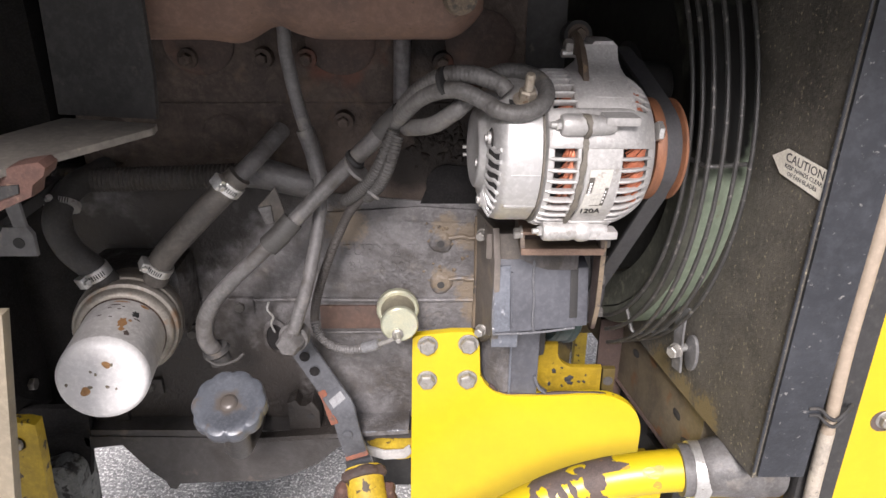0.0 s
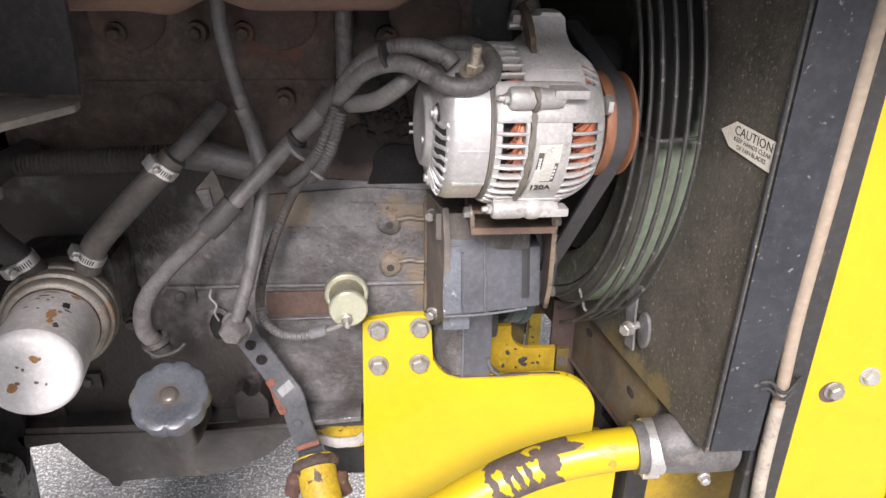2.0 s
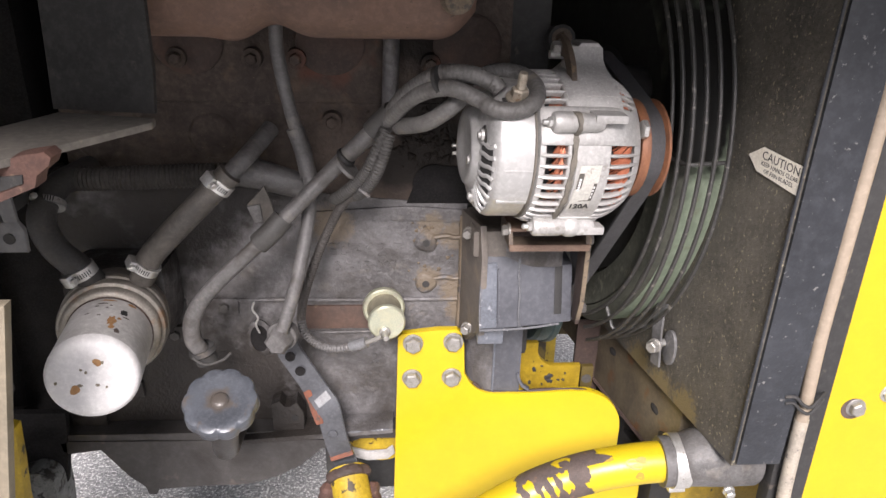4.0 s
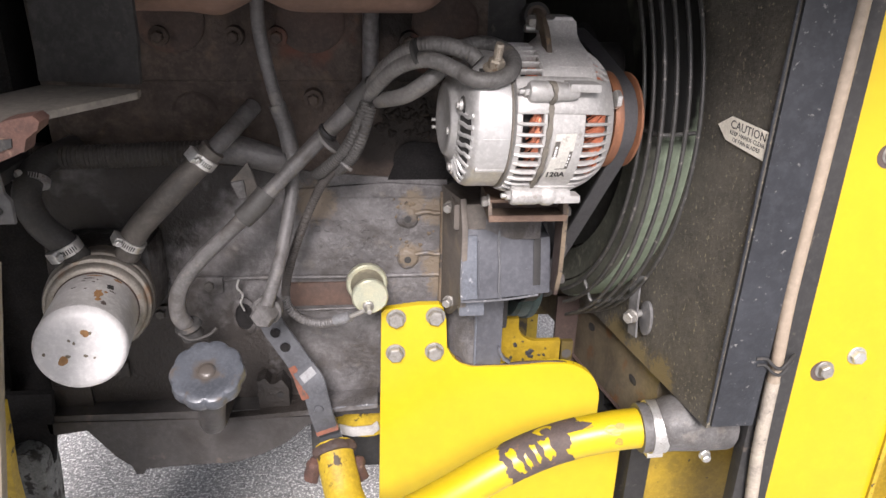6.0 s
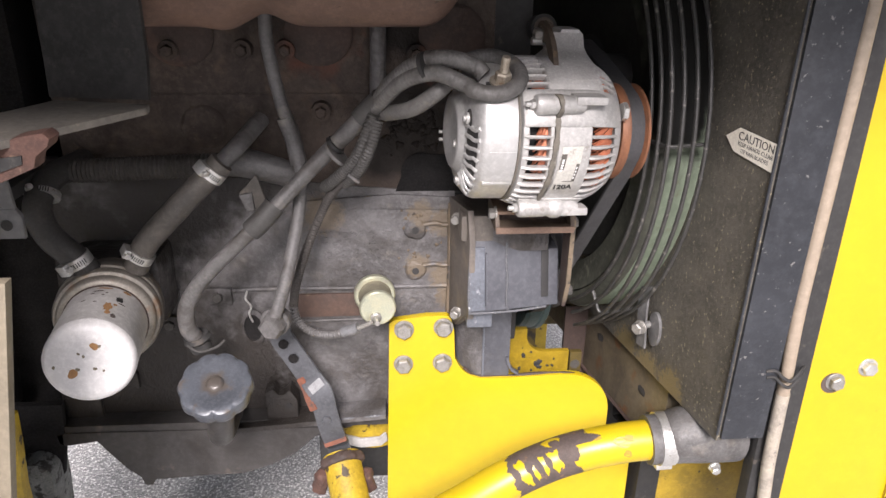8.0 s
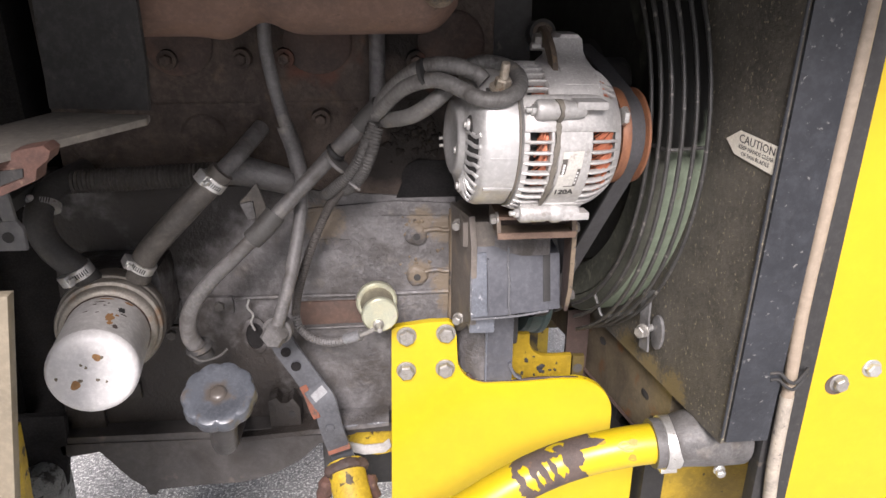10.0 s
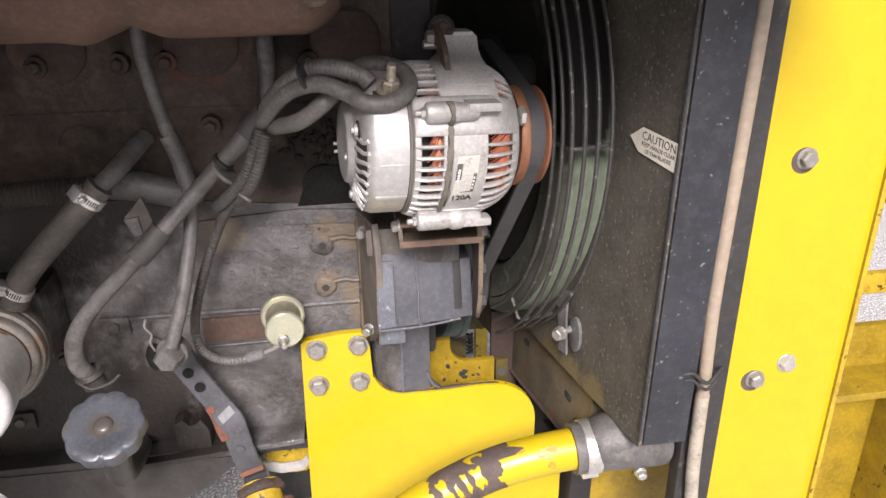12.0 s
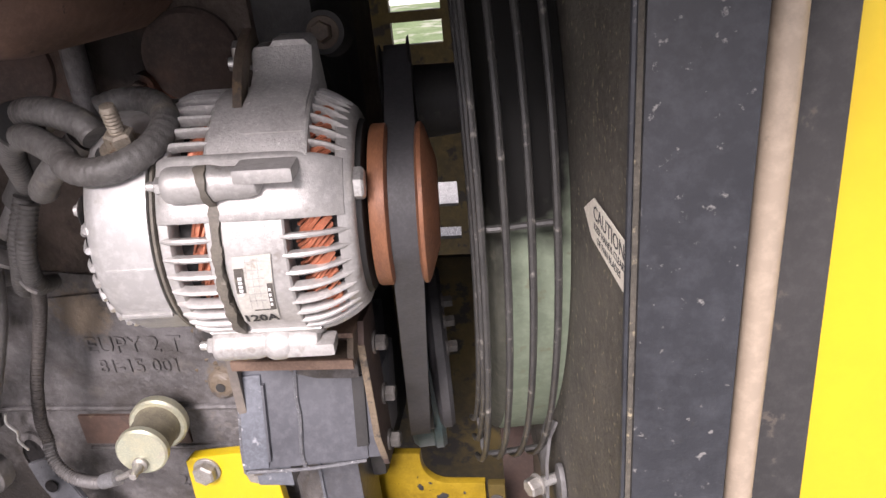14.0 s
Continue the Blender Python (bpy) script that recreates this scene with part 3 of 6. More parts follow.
# dirt-crusted bosses with their threaded holes
for x, z in ((0.0, 1.090), (0.0, 1.028)):
    web = tube([(x + 0.008, 0.9005, z + 0.007), (x + 0.024, 0.8995, z + 0.010), (x + 0.036, 0.9005, z + 0.007), (x + 0.050, 0.9000, z + 0.009)], 0.0052, 10, flat=0.7)
    eye_ = lathe([(0.017, -0.002), (0.0135, 0.003), (0.0110, 0.004), (0, 0.004)], (x - 0.003, 0.8995, z), (0, -1, 0), 26, lambda a, i: 1 + 0.05 * math.sin(3 * a + x * 90 + z * 50))
    boss = part("boss", join(eye_, web), M_block, eng, "cast boss crusted with tan dirt")
    part("bolt_hole", lathe([(0.0050, 0), (0.0050, 0.0008), (0, 0.0008)], (x - 0.003, 0.8952, z), (0, -1, 0), 16), M_dark, boss)
part("dirt_seam", tube([(0.047, 0.899, 1.13), (0.048, 0.897, 1.05), (0.046, 0.899, 0.96)], 0.006, 8), M_tan, eng)
# flat black patch in place of the shade inside a hollow
part("hollow_shade", prism([(-0.030, 1.146), (0.062, 1.146), (0.062, 1.196)] + arc(0.006, 1.172, 0.028, 70, 190, 8), facing(0.8995), 0.0020, 0.001), M_void, eng, "flat black patch standing for a shaded hollow")
rng = random.Random(21)
bms = []
for k in range(46):
    x, z = rng.gauss(-0.005, 0.030), rng.gauss(1.232, 0.016)
    r = rng.uniform(0.002, 0.006)
    bms.append(lathe([(r, 0.0), (r * 0.8, r * 0.35), (r * 0.3, r * 0.55), (0, r * 0.6)], (x, 0.9024, z), (0, -1, 0), 14, lambda a, i: 1 + 0.25 * math.sin(3 * a + x * 500)))
tagged(part("dirt_crusting", join(*bms), M_head, eng), "crusted oily dirt lumps", kind="stuff")
bms = []
for k in range(45):
    cx, cz = rng.choice(((0.0, 1.105), (-0.01, 1.045), (0.035, 1.075), (0.04, 1.00), (0.03, 1.135)))
    x, z = rng.gauss(cx, 0.014), rng.gauss(cz, 0.010)
    if x > 0.047 or z > 1.118:
        continue
    r = rng.uniform(0.0012, 0.0035)
    bms.append(lathe([(r, 0.0), (r * 0.8, r * 0.3), (r * 0.3, r * 0.5), (0, r * 0.55)], (x, 0.9002, z), (0, -1, 0), 8, lambda a, i: 1 + 0.25 * math.sin(3 * a + x * 500)))
tagged(part("dirt_crusting", join(*bms), M_tan, eng), "dried tan dirt lumps", kind="stuff")

# raised casting marks
for txt, x, z, s in (("EUPY 2 T", -0.085, 1.078, 0.026), ("81-15 001", -0.085, 1.053, 0.022)):
    words(txt, s, place((x, 0.8995, z), (1, 0, 0), (0, -1, 0)), M_block, "casting_mark", eng, 0.0016)
for txt, x, z in (("2", -0.075, 0.905), ("5", -0.040, 0.868)):
    words(txt, 0.022, place((x, 0.8995, z), (1, 0, 0), (0, -1, 0)), M_block, "casting_mark", eng, 0.0012)

# core plugs, studs and small bolts on block and head
for x, z, r in ((-0.415, 1.232, 0.030), (-0.275, 1.236, 0.030)):
    part("core_plug", lathe([(r, 0), (r - 0.002, 0.002), (r - 0.006, 0.003), (r - 0.011, 0.001), (0, 0.001)], (x, 0.9027, z), (0, -1, 0), 28), M_head, eng)
for x, z in ((-0.354, 0.993), (-0.282, 0.995), (-0.354, 0.952), (-0.43, 0.86)):
    b = part("bolt_pad", box((x - 0.019, 0.893, z - 0.013), (x + 0.019, 0.905, z + 0.013), 0.003), M_block, eng)
    part("bolt", hexhead((x, 0.893, z), (0, -1, 0), 0.013, 0.005), M_iron, b)
for x, z in ((-0.305, 1.335), (-0.216, 1.335), (-0.163, 1.335), (0.0, 1.33), (-0.123, 1.258), (0.03, 1.28)):
    b = part("stud_boss", lathe([(0.013, 0), (0.012, 0.014), (0, 0.014)], (x, 0.9030, z), (0, -1, 0), 20), M_head, eng)
    part("nut", hexhead((x, 0.8890, z), (0, -1, 0), 0.013, 0.008), M_head, b)
for x in (-0.292, -0.122, 0.045):
    part("exhaust_flange", lathe([(0.041, -0.01), (0.040, 0.005), (0.036, 0.008), (0.0, 0.008)], (x, 0.9030, 1.352), (0, -1, 0), 40, lambda a, i: 1 + 0.05 * math.cos(2 * a)), M_flange, eng, "rust-brown exhaust port flange")

# oval opening with its split pin
hole = thing("inspection_hole", (-0.238, 0.897, 0.943), "dark oval hole in the block with a bent wire pin", "opening")
bm = lathe([(0.020, 0), (0.020, 0.003), (0.0145, 0.004), (0.0145, 0.0005)], (0, 0, 0), (0, -1, 0), 28)
bm.transform(Matrix.Translation((-0.238, 0.899, 0.943)) @ Matrix.Diagonal((0.9, 1, 1.5, 1)))
part("rim", bm, M_block, hole)
bm = lathe([(0.0150, 0), (0.0150, 0.0012), (0, 0.0012)], (0, 0, 0), (0, -1, 0), 28)
bm.transform(Matrix.Translation((-0.238, 0.899, 0.943)) @ Matrix.Diagonal((0.9, 1, 1.5, 1)))
part("hollow", bm, M_void, hole)
part("wire_pin", tube([(-0.236, 0.888, 0.957), (-0.239, 0.884, 0.972), (-0.235, 0.882, 0.985), (-0.241, 0.880, 0.998), (-0.238, 0.880, 1.010)], 0.0015, 6), M_zinc, hole)

# small lifting eye bracket by the pan rail
lug = thing("engine_bracket", (-0.20, 0.885, 0.81), "small dark cast bracket bolted to the block", "bracket")
part("plate", prism([(-0.226, 0.800), (-0.180, 0.800), (-0.180, 0.832), (-0.190, 0.850), (-0.199, 0.842), (-0.207, 0.842), (-0.214, 0.852), (-0.226, 0.846)], facing(0.872), 0.028, 0.003), M_block, lug)
part("bolt_hole", lathe([(0.005, 0), (0.005, 0.001), (0, 0.001)], (-0.193, 0.872, 0.823), (0, -1, 0), 16), M_black, lug)

# rear housing on the flywheel end
hous = thing("flywheel_housing", (-0.68, 1.0, 0.7), "dark smooth flywheel housing at the end of the engine", "engine housing")
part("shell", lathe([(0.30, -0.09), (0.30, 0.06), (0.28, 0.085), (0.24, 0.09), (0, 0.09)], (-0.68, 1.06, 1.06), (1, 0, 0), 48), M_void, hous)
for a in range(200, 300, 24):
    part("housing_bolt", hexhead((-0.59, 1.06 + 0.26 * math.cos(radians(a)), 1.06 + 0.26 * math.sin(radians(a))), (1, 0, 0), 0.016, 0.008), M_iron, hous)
# black backing sheets put where the left of the bay is deep in shade
part("cover", box((-0.78, 0.92, 0.80), (-0.50, 1.3, 1.56), 0.01), M_void, hous, "black backing sheet standing for deep shade")
part("lower_backing", prism([(-0.85, 0.40), (-0.605, 0.40), (-0.542, 0.68), (-0.523, 0.77), (-0.515, 0.84), (-0.85, 0.84)], facing(0.868), 0.012, 0.002), M_void, hous, "black backing sheet standing for deep shade")

# ---- exhaust manifold shield ----
sh = thing("exhaust_shield", (-0.28, 0.8, 1.38), "large rust-brown exhaust manifold heat shield", "heat shield")
bm = bmesh.new()
prof = [(0.95, 1.559), (0.700, 1.559), (0.690, 1.50), (0.692, 1.44), (0.702, 1.405), (0.722, 1.386), (0.760, 1.378), (0.95, 1.375)]
rings = []
for k in range(81):
    x = -0.345 + 0.385 * k / 80
    rise = 0.013 * math.exp(-((x + 0.163) / 0.022) ** 2) - 0.004 * math.exp(-((x + 0.205) / 0.02) ** 2)
    taper = max(0.0, (x - 0.0) / 0.04) ** 2
    rings.append([bm.verts.new((x, y + 0.045 * taper, z + (rise if z < 1.42 else 0) + (0.02 * taper if z < 1.42 else 0))) for y, z in prof])
for a, b in zip(rings[:-1], rings[1:]):
    for k in range(len(prof) - 1):
        bm.faces.new((a[k], a[k + 1], b[k + 1], b[k]))
bm.faces.new(rings[0])
bm.faces.new(rings[-1])
part("shell", bm, M_manifold, sh)
part("bolt_boss", lathe([(0.016, 0), (0.014, 0.012), (0.009, 0.016), (0, 0.016)], (0.015, 0.70, 1.425), (0.2, -1, 0), 20), M_tan, sh)

# ---- grey bracket plate, upper left ----
gp = thing("bracket_plate", (-0.33, 0.62, 1.315), "dusty grey bent steel bracket plate", "bracket")
part("upright", prism([(0, 1.320), (-0.101, 1.320), (-0.088, 1.559), (0.006, 1.559), (0.004, 1.36)], place((-0.2665, 0.671, 0), (0.985, -0.17, 0), (0, 0, 1)) @ Matrix(((1, 0, 0, 0), (0, 0, 1, 0), (0, 1, 0, 0), (0, 0, 0, 1))), 0.006, 0.0015), M_shadedplate, gp)
part("flange", prism([(-0.2655, 0.668)] + arc(-0.2755, 0.655, 0.0115, 10, -40, 5) + [(-0.3395, 0.537), (-0.440, 0.394), (-0.52, 0.394), (-0.392, 0.629), (-0.362, 0.690)], Matrix.Translation((0, 0, 1.310)), 0.007, 0.002), M_litplate, gp)
# rusty clamp block and the drilled steel tab at the open side
rc = thing("rusty_clamp", (-0.36, 0.55, 1.27), "rusty brown steel clamp block", "clamp")
RC = [(-0.46, 1.262), (-0.352, 1.2800), (-0.3225, 1.2925), (-0.3195, 1.302), (-0.309, 1.310), (-0.306, 1.317), (-0.311, 1.322), (-0.330, 1.319), (-0.352, 1.312), (-0.46, 1.290)]
part("block", prism(RC, facing(0.540), 0.022, 0.004), M_rust, rc)
part("hollow", prism([(-0.46, 1.272), (-0.352, 1.2890), (-0.331, 1.2965), (-0.330, 1.3035), (-0.352, 1.3015), (-0.46, 1.283)], facing(0.5385), 0.003), M_black, rc, "dark slot in the clamp")
tab = thing("drilled_tab", (-0.42, 0.67, 1.19), "grey steel tab with bolt holes", "bracket")
part("plate", prism([(-0.50, 1.180), (-0.408, 1.180), (-0.407, 1.204), (-0.412, 1.212), (-0.436, 1.212), (-0.440, 1.205), (-0.50, 1.205)], facing(0.668), 0.006, 0.0015), M_plate, tab)
part("strut", box((-0.49, 0.672, 1.184), (-0.465, 0.905, 1.200), 0.002), M_dark, tab)
part("side_strip", prism([(-0.425, 1.212), (-0.412, 1.212), (-0.418, 1.312), (-0.440, 1.312)], facing(0.668), 0.005, 0.001), M_plate, tab)
part("bolt_hole", lathe([(0.0058, 0), (0.0058, 0.0008), (0, 0.0008)], (-0.423, 0.668, 1.195), (0, -1, 0), 16), M_black, tab)
edge = thing("door_edge", (-0.40, 0.41, 0.6), "cream painted edge of the open side door", "door edge")
part("strip", prism([(-0.345, 1.21), (-0.42, 1.21), (-0.53, 0.60), (-0.462, 0.60)], facing(0.500), 0.012, 0.003), M_tanframe, edge)
part("hinge_arm", box((-0.66, 0.398, 0.64), (-0.51, 0.512, 0.68), 0.004), M_tanframe, edge)
yb = thing("yellow_bracket", (-0.50, 0.74, 0.56), "yellow painted steel bracket with grime", "bracket")
part("plate", prism([(-0.62, 0.0), (-0.545, 0.0), (-0.540, 0.77), (-0.534, 0.83), (-0.530, 0.888), (-0.545, 0.892), (-0.62, 0.889)], facing(0.77), 0.02, 0.004), M_yellowdirty, yb)
part("bolt", hexhead((-0.561, 0.77, 0.858), (0, -1, 0), 0.016, 0.008, 0.012), M_bolt, yb)

gm = thing("rubber_mount", (-0.56, 0.86, 0.55), "grey weathered rubber engine mount block", "engine mount")
part("block", prism([(-0.548, 0.55), (-0.535, 0.70), (-0.534, 0.738)] + arc(-0.560, 0.735, 0.026, 10, 95, 6) + arc(-0.572, 0.715, 0.040, 100, 175, 6) + [(-0.63, 0.55)], facing(0.835), 0.06, 0.012), M_mountgrey, gm)

# ---- oil filter ----
fl = thing("oil_filter", (-0.372, 0.79, 0.99), "white spin-on oil filter with rust spots", "oil filter")
C, A = Vector((-0.3630, 0.6480, 1.0415)), Vector((0.185, -0.98, 0.085)).normalized()
part("can_side", lathe([(0.0478, -0.135), (0.0480, -0.0135), (0.047, -0.0135)], C, A, 56), M_filterside, fl, "grimy white can side, toned down for shade")
part("can_face", lathe([(0.0470, -0.014), (0.0480, -0.014), (0.0476, -0.009), (0.0455, -0.0045), (0.0425, -0.0015), (0.038, 0.0003), (0.030, 0.0012), (0.0, 0.002)], C, A, 48), M_filter, fl)
part("seal_ring", lathe([(0.0590, -0.165), (0.0635, -0.160), (0.0645, -0.150), (0.0635, -0.143), (0.0610, -0.141), (0.0625, -0.138), (0.0630, -0.131), (0.0610, -0.126), (0.0575, -0.124), (0.0570, -0.117), (0.0535, -0.113), (0.0490, -0.112)], C, A, 56), M_filterhead, fl, "grimy metal ring")
part("rust_ring", lathe([(0.0482, -0.113), (0.0492, -0.1125), (0.0492, -0.1115), (0.0481, -0.1100)], C, A, 56, lambda a, i: 1 + 0.006 * math.sin(7 * a) * (i == 3)), M_darkrust, fl, "rust where can meets ring")
part("filter_head", lathe([(0.050, -0.26), (0.056, -0.20), (0.061, -0.175), (0.061, -0.162), (0.050, -0.160)], C, A, 40), M_filterhead, fl)
part("filter_base", box((-0.46, 0.83, 0.985), (-0.335, 0.905, 1.085), 0.02), M_block, fl)


def on_can(along, q, lift=0.0002):
    """A place on the can's side: distance behind its face, and degrees from the top towards the engine's front."""
    e1 = (Vector((0, 0, 1)) - A * A.z).normalized()
    e2 = e1.cross(A) * -1
    d_ = e1 * math.cos(radians(q)) + e2 * math.sin(radians(q))
    if e2.x < 0:
        d_ = e1 * math.cos(radians(q)) - e2 * math.sin(radians(q))
    return C - A * along + d_ * (0.0480 + lift), d_


def blot(along, q, long_, wide, material, name, seed):
    """A flat mark bent round the can, with a ragged outline."""
    r_ = random.Random(seed)
    rag = [1 + r_.uniform(-0.25, 0.25) for _ in range(18)]
    bm = bmesh.new()
    mid_ = bm.verts.new(on_can(along, q, 0.0006)[0])
    rim = [bm.verts.new(on_can(along + 0.5 * long_ * rag[k] * math.cos(k * math.pi / 9), q + math.degrees(0.5 * wide / 0.048) * rag[k] * math.sin(k * math.pi / 9), 0.0003)[0]) for k in range(18)]
    for k in range(18):
        bm.faces.new((mid_, rim[k], rim[(k + 1) % 18]))
    part(name, bm, material, fl)


blot(0.078, 33, 0.014, 0.0085, M_ink, "printed_mark", 1)
for k, (al, q, w) in enumerate(((0.095, 2, 0.012), (0.088, -4, 0.005), (0.070, -12, 0.006), (0.083, 10, 0.004), (0.090, 14, 0.003), (0.062, 4, 0.004), (0.068, 38, 0.008))):
    blot(al, q, 0.0030, w, M_bare, "printed_line", 20 + k)
for k, (al, q, l_, w) in enumerate(((0.050, 22, 0.024, 0.009), (0.036, 24, 0.010, 0.006), (0.030, 32, 0.012, 0.006), (0.060, 30, 0.006, 0.004), (0.105, 40, 0.006, 0.012), (0.104, 10, 0.004, 0.020))):
    blot(al, q, l_, w, M_rustspot if k not in (2,) else M_bare, "rust_streak", 40 + k)
FX = (Vector((1, 0, 0)) - A * A.x).normalized()
FZ_ = FX.cross(A)
for dx, dz, r in ((-0.0165, 0.0085, 0.0052), (-0.0110, 0.0040, 0.0024), (0.0085, -0.0210, 0.0042), (0.0135, -0.0205, 0.0018), (0.0060, 0.0050, 0.0024), (0.0145, 0.0085, 0.0014), (-0.0035, -0.0105, 0.0018), (-0.0080, -0.0140, 0.0016), (-0.0340, -0.0010, 0.0018)):
    part("rust_spot", lathe([(r, 0), (r * 0.6, 0.0005), (0, 0.0006)], C + A * 0.0016 + FX * dx + FZ_ * dz, A, 28, lambda a, i: 1 + 0.14 * math.sin(2 * a + dx * 400) + 0.07 * math.sin(3 * a + dz * 300)), M_rustspot if r > 0.004 else M_spotbrown, fl)

# hoses on the filter head
h1 = thing("oil_hose", (-0.345, 0.79, 1.10), "grey dusty rubber hose running up from the filter", "hose")
part("hose", tube([(-0.352, 0.80, 1.085), (-0.335, 0.797, 1.118), (-0.295, 0.797, 1.160), (-0.235, 0.806, 1.218)], 0.0150, 20), M_hose, h1)
part("pipe", tube([(-0.245, 0.804, 1.208), (-0.220, 0.835, 1.230), (-0.197, 0.880, 1.252)], 0.0108, 16), M_conduit, h1, "grey steel pipe")
hose_clamp((-0.343, 0.797, 1.104), (0.55, 0, 0.8), 0.0153, (-0.6, -0.5, 0.6))
hose_clamp((-0.247, 0.803, 1.206), (0.65, 0.1, 0.7), 0.0153, (-0.5, -0.7, 0.4), 0.013)
h2 = thing("oil_hose", (-0.415, 0.78, 1.08), "grey dusty bent rubber hose into the filter head", "hose")
# darker rubber than the other hose: shade at the left put into its colour
part("hose", tube([(-0.402, 0.80, 1.07), (-0.414, 0.785, 1.105), (-0.440, 0.785, 1.135), (-0.455, 0.80, 1.165), (-0.452, 0.84, 1.188), (-0.43, 0.90, 1.195)], 0.0160, 20), M_rubber, h2)
hose_clamp((-0.414, 0.784, 1.104), (-0.35, -0.1, 0.9), 0.0163, (-0.4, -0.8, -0.3), 0.013)
hose_clamp((-0.451, 0.818, 1.176), (0.0, 0.7, 0.65), 0.0163, (-0.75, -0.35, 0.5), 0.007)

# long corrugated hose along the block
ch = thing("corrugated_hose", (-0.45, 0.86, 1.19), "black ribbed hose along the engine block", "hose")
part("hose", tube([(-0.64, 0.87, 1.188), (-0.45, 0.865, 1.191), (-0.34, 0.865, 1.194), (-0.245, 0.868, 1.197)], 0.0135, 16, ribs=0.0022, pitch=0.0052), M_blackhose, ch)
part("fitting", tube([(-0.238, 0.864, 1.203), (-0.215, 0.862, 1.199), (-0.180, 0.862, 1.189), (-0.160, 0.864, 1.183), (-0.15, 0.88, 1.18)], lambda u: 0.0205 - 0.006 * u, 18), M_conduit, ch, "grey connector")

# ---- cable harness from the alternator ----
cb = thing("cable_harness", (-0.296, 0.79, 0.985), "thick grey cable harness wrapped in dusty conduit", "cable")
part("main_conduit", tube([(0.010, 0.752, 1.345), (-0.020, 0.768, 1.325), (-0.052, 0.795, 1.287), (-0.116, 0.812, 1.222), (-0.191, 0.790, 1.150), (-0.262, 0.790, 1.082), (-0.293, 0.792, 1.040), (-0.298, 0.792, 1.005), (-0.288, 0.800, 0.978)], lambda u: 0.0100 + 0.0010 * math.sin(9 * u), 18), M_conduit, cb)
part("tape_sleeve", tube([(-0.176, 0.7965, 1.166), (-0.191, 0.790, 1.150), (-0.206, 0.789, 1.136)], 0.0132, 18), M_rubber, cb)
part("tape_sleeve", tube([(-0.045, 0.791, 1.295), (-0.058, 0.798, 1.281), (-0.07, 0.80, 1.268)], 0.0135, 18), M_rubber, cb)
part("upper_cable", tube([(-0.050, 0.792, 1.290), (-0.030, 0.760, 1.322), (0.000, 0.738, 1.346), (0.030, 0.725, 1.350), (0.054, 0.718, 1.343), (0.063, 0.714, 1.335)], 0.0086, 16, ribs=0.0007, pitch=0.0042), M_cable, cb, "ribbed black cable sleeve")
ring = [(0.070 + 0.032 * math.cos(radians(a)), 0.722 + 0.030 * math.sin(radians(a)), 1.334 + 0.014 * math.sin(radians(a))) for a in range(-150, 150, 20)]
part("loop_cable", tube([(-0.052, 0.790, 1.285), (-0.022, 0.748, 1.322), (0.012, 0.722, 1.336)] + ring, 0.0083, 16, ribs=0.0005, pitch=0.005), M_cable, cb)
part("short_cable", tube([(-0.040, 0.792, 1.278), (-0.012, 0.752, 1.292), (0.012, 0.738, 1.310), (0.030, 0.745, 1.325)], 0.0090, 14), M_cable, cb)
part("branch_sleeve", tube([(-0.054, 0.785, 1.277), (-0.0667, 0.780, 1.2465), (-0.0813, 0.790, 1.2188), (-0.1077, 0.815, 1.1883), (-0.118, 0.835, 1.176)], 0.0066, 12, ribs=0.0012, pitch=0.004), M_rubber, cb)
part("branch_sleeve", tube([(-0.050, 0.782, 1.272), (-0.0590, 0.776, 1.2427), (-0.0715, 0.786, 1.2143), (-0.088, 0.810, 1.191), (-0.100, 0.84, 1.180)], 0.0066, 12, ribs=0.0012, pitch=0.004), M_rubber, cb)
part("cable_tie", lathe([(0.0165, -0.002), (0.0178, -0.002), (0.0178, 0.002), (0.0165, 0.002)], (-0.099, 0.804, 1.226), (0.7, -0.1, 0.7), 24), M_conduit, cb)
part("tie_tail", tube([(-0.086, 0.790, 1.205), (-0.078, 0.786, 1.200), (-0.074, 0.788, 1.196)], 0.0022, 6), M_conduit, cb)
for p, ax, r in (((-0.101, 0.808, 1.237), (0.7, -0.1, 0.7), 0.0112), ((0.003, 0.731, 1.342), (1, -0.6, 0.4), 0.0140)):
    part("cable_tie", lathe([(r, -0.0022), (r + 0.0012, -0.0022), (r + 0.0012, 0.0022), (r, 0.0022)], p, ax, 24), M_black, cb)
part("end_fitting", lathe([(0.016, 0), (0.018, 0.006), (0.014, 0.010), (0.014, 0.022), (0, 0.024)], (-0.292, 0.80, 0.988), (0.25, 0.1, -1), 20), M_dark, cb)
part("wire_tail", tube([(-0.300, 0.786, 0.980), (-0.284, 0.781, 0.974), (-0.264, 0.786, 0.977), (-0.253, 0.790, 0.985)], 0.0018, 8), M_rubber, cb)

# ---- dipstick tube with its head ----
dp = thing("breather_pipe", (-0.186, 0.77, 1.0), "dusty grey steel pipe crossing in front of the block", "pipe")
part("upper_pipe", tube([(-0.178, 0.850, 1.385), (-0.177, 0.846, 1.345), (-0.166, 0.845, 1.280), (-0.152, 0.843, 1.225), (-0.147, 0.835, 1.195)], 0.0080, 14), M_conduit, dp)
part("sleeve", tube([(-0.163, 0.845, 1.262), (-0.155, 0.844, 1.235), (-0.149, 0.838, 1.205)], 0.0105, 14), M_conduit, dp)
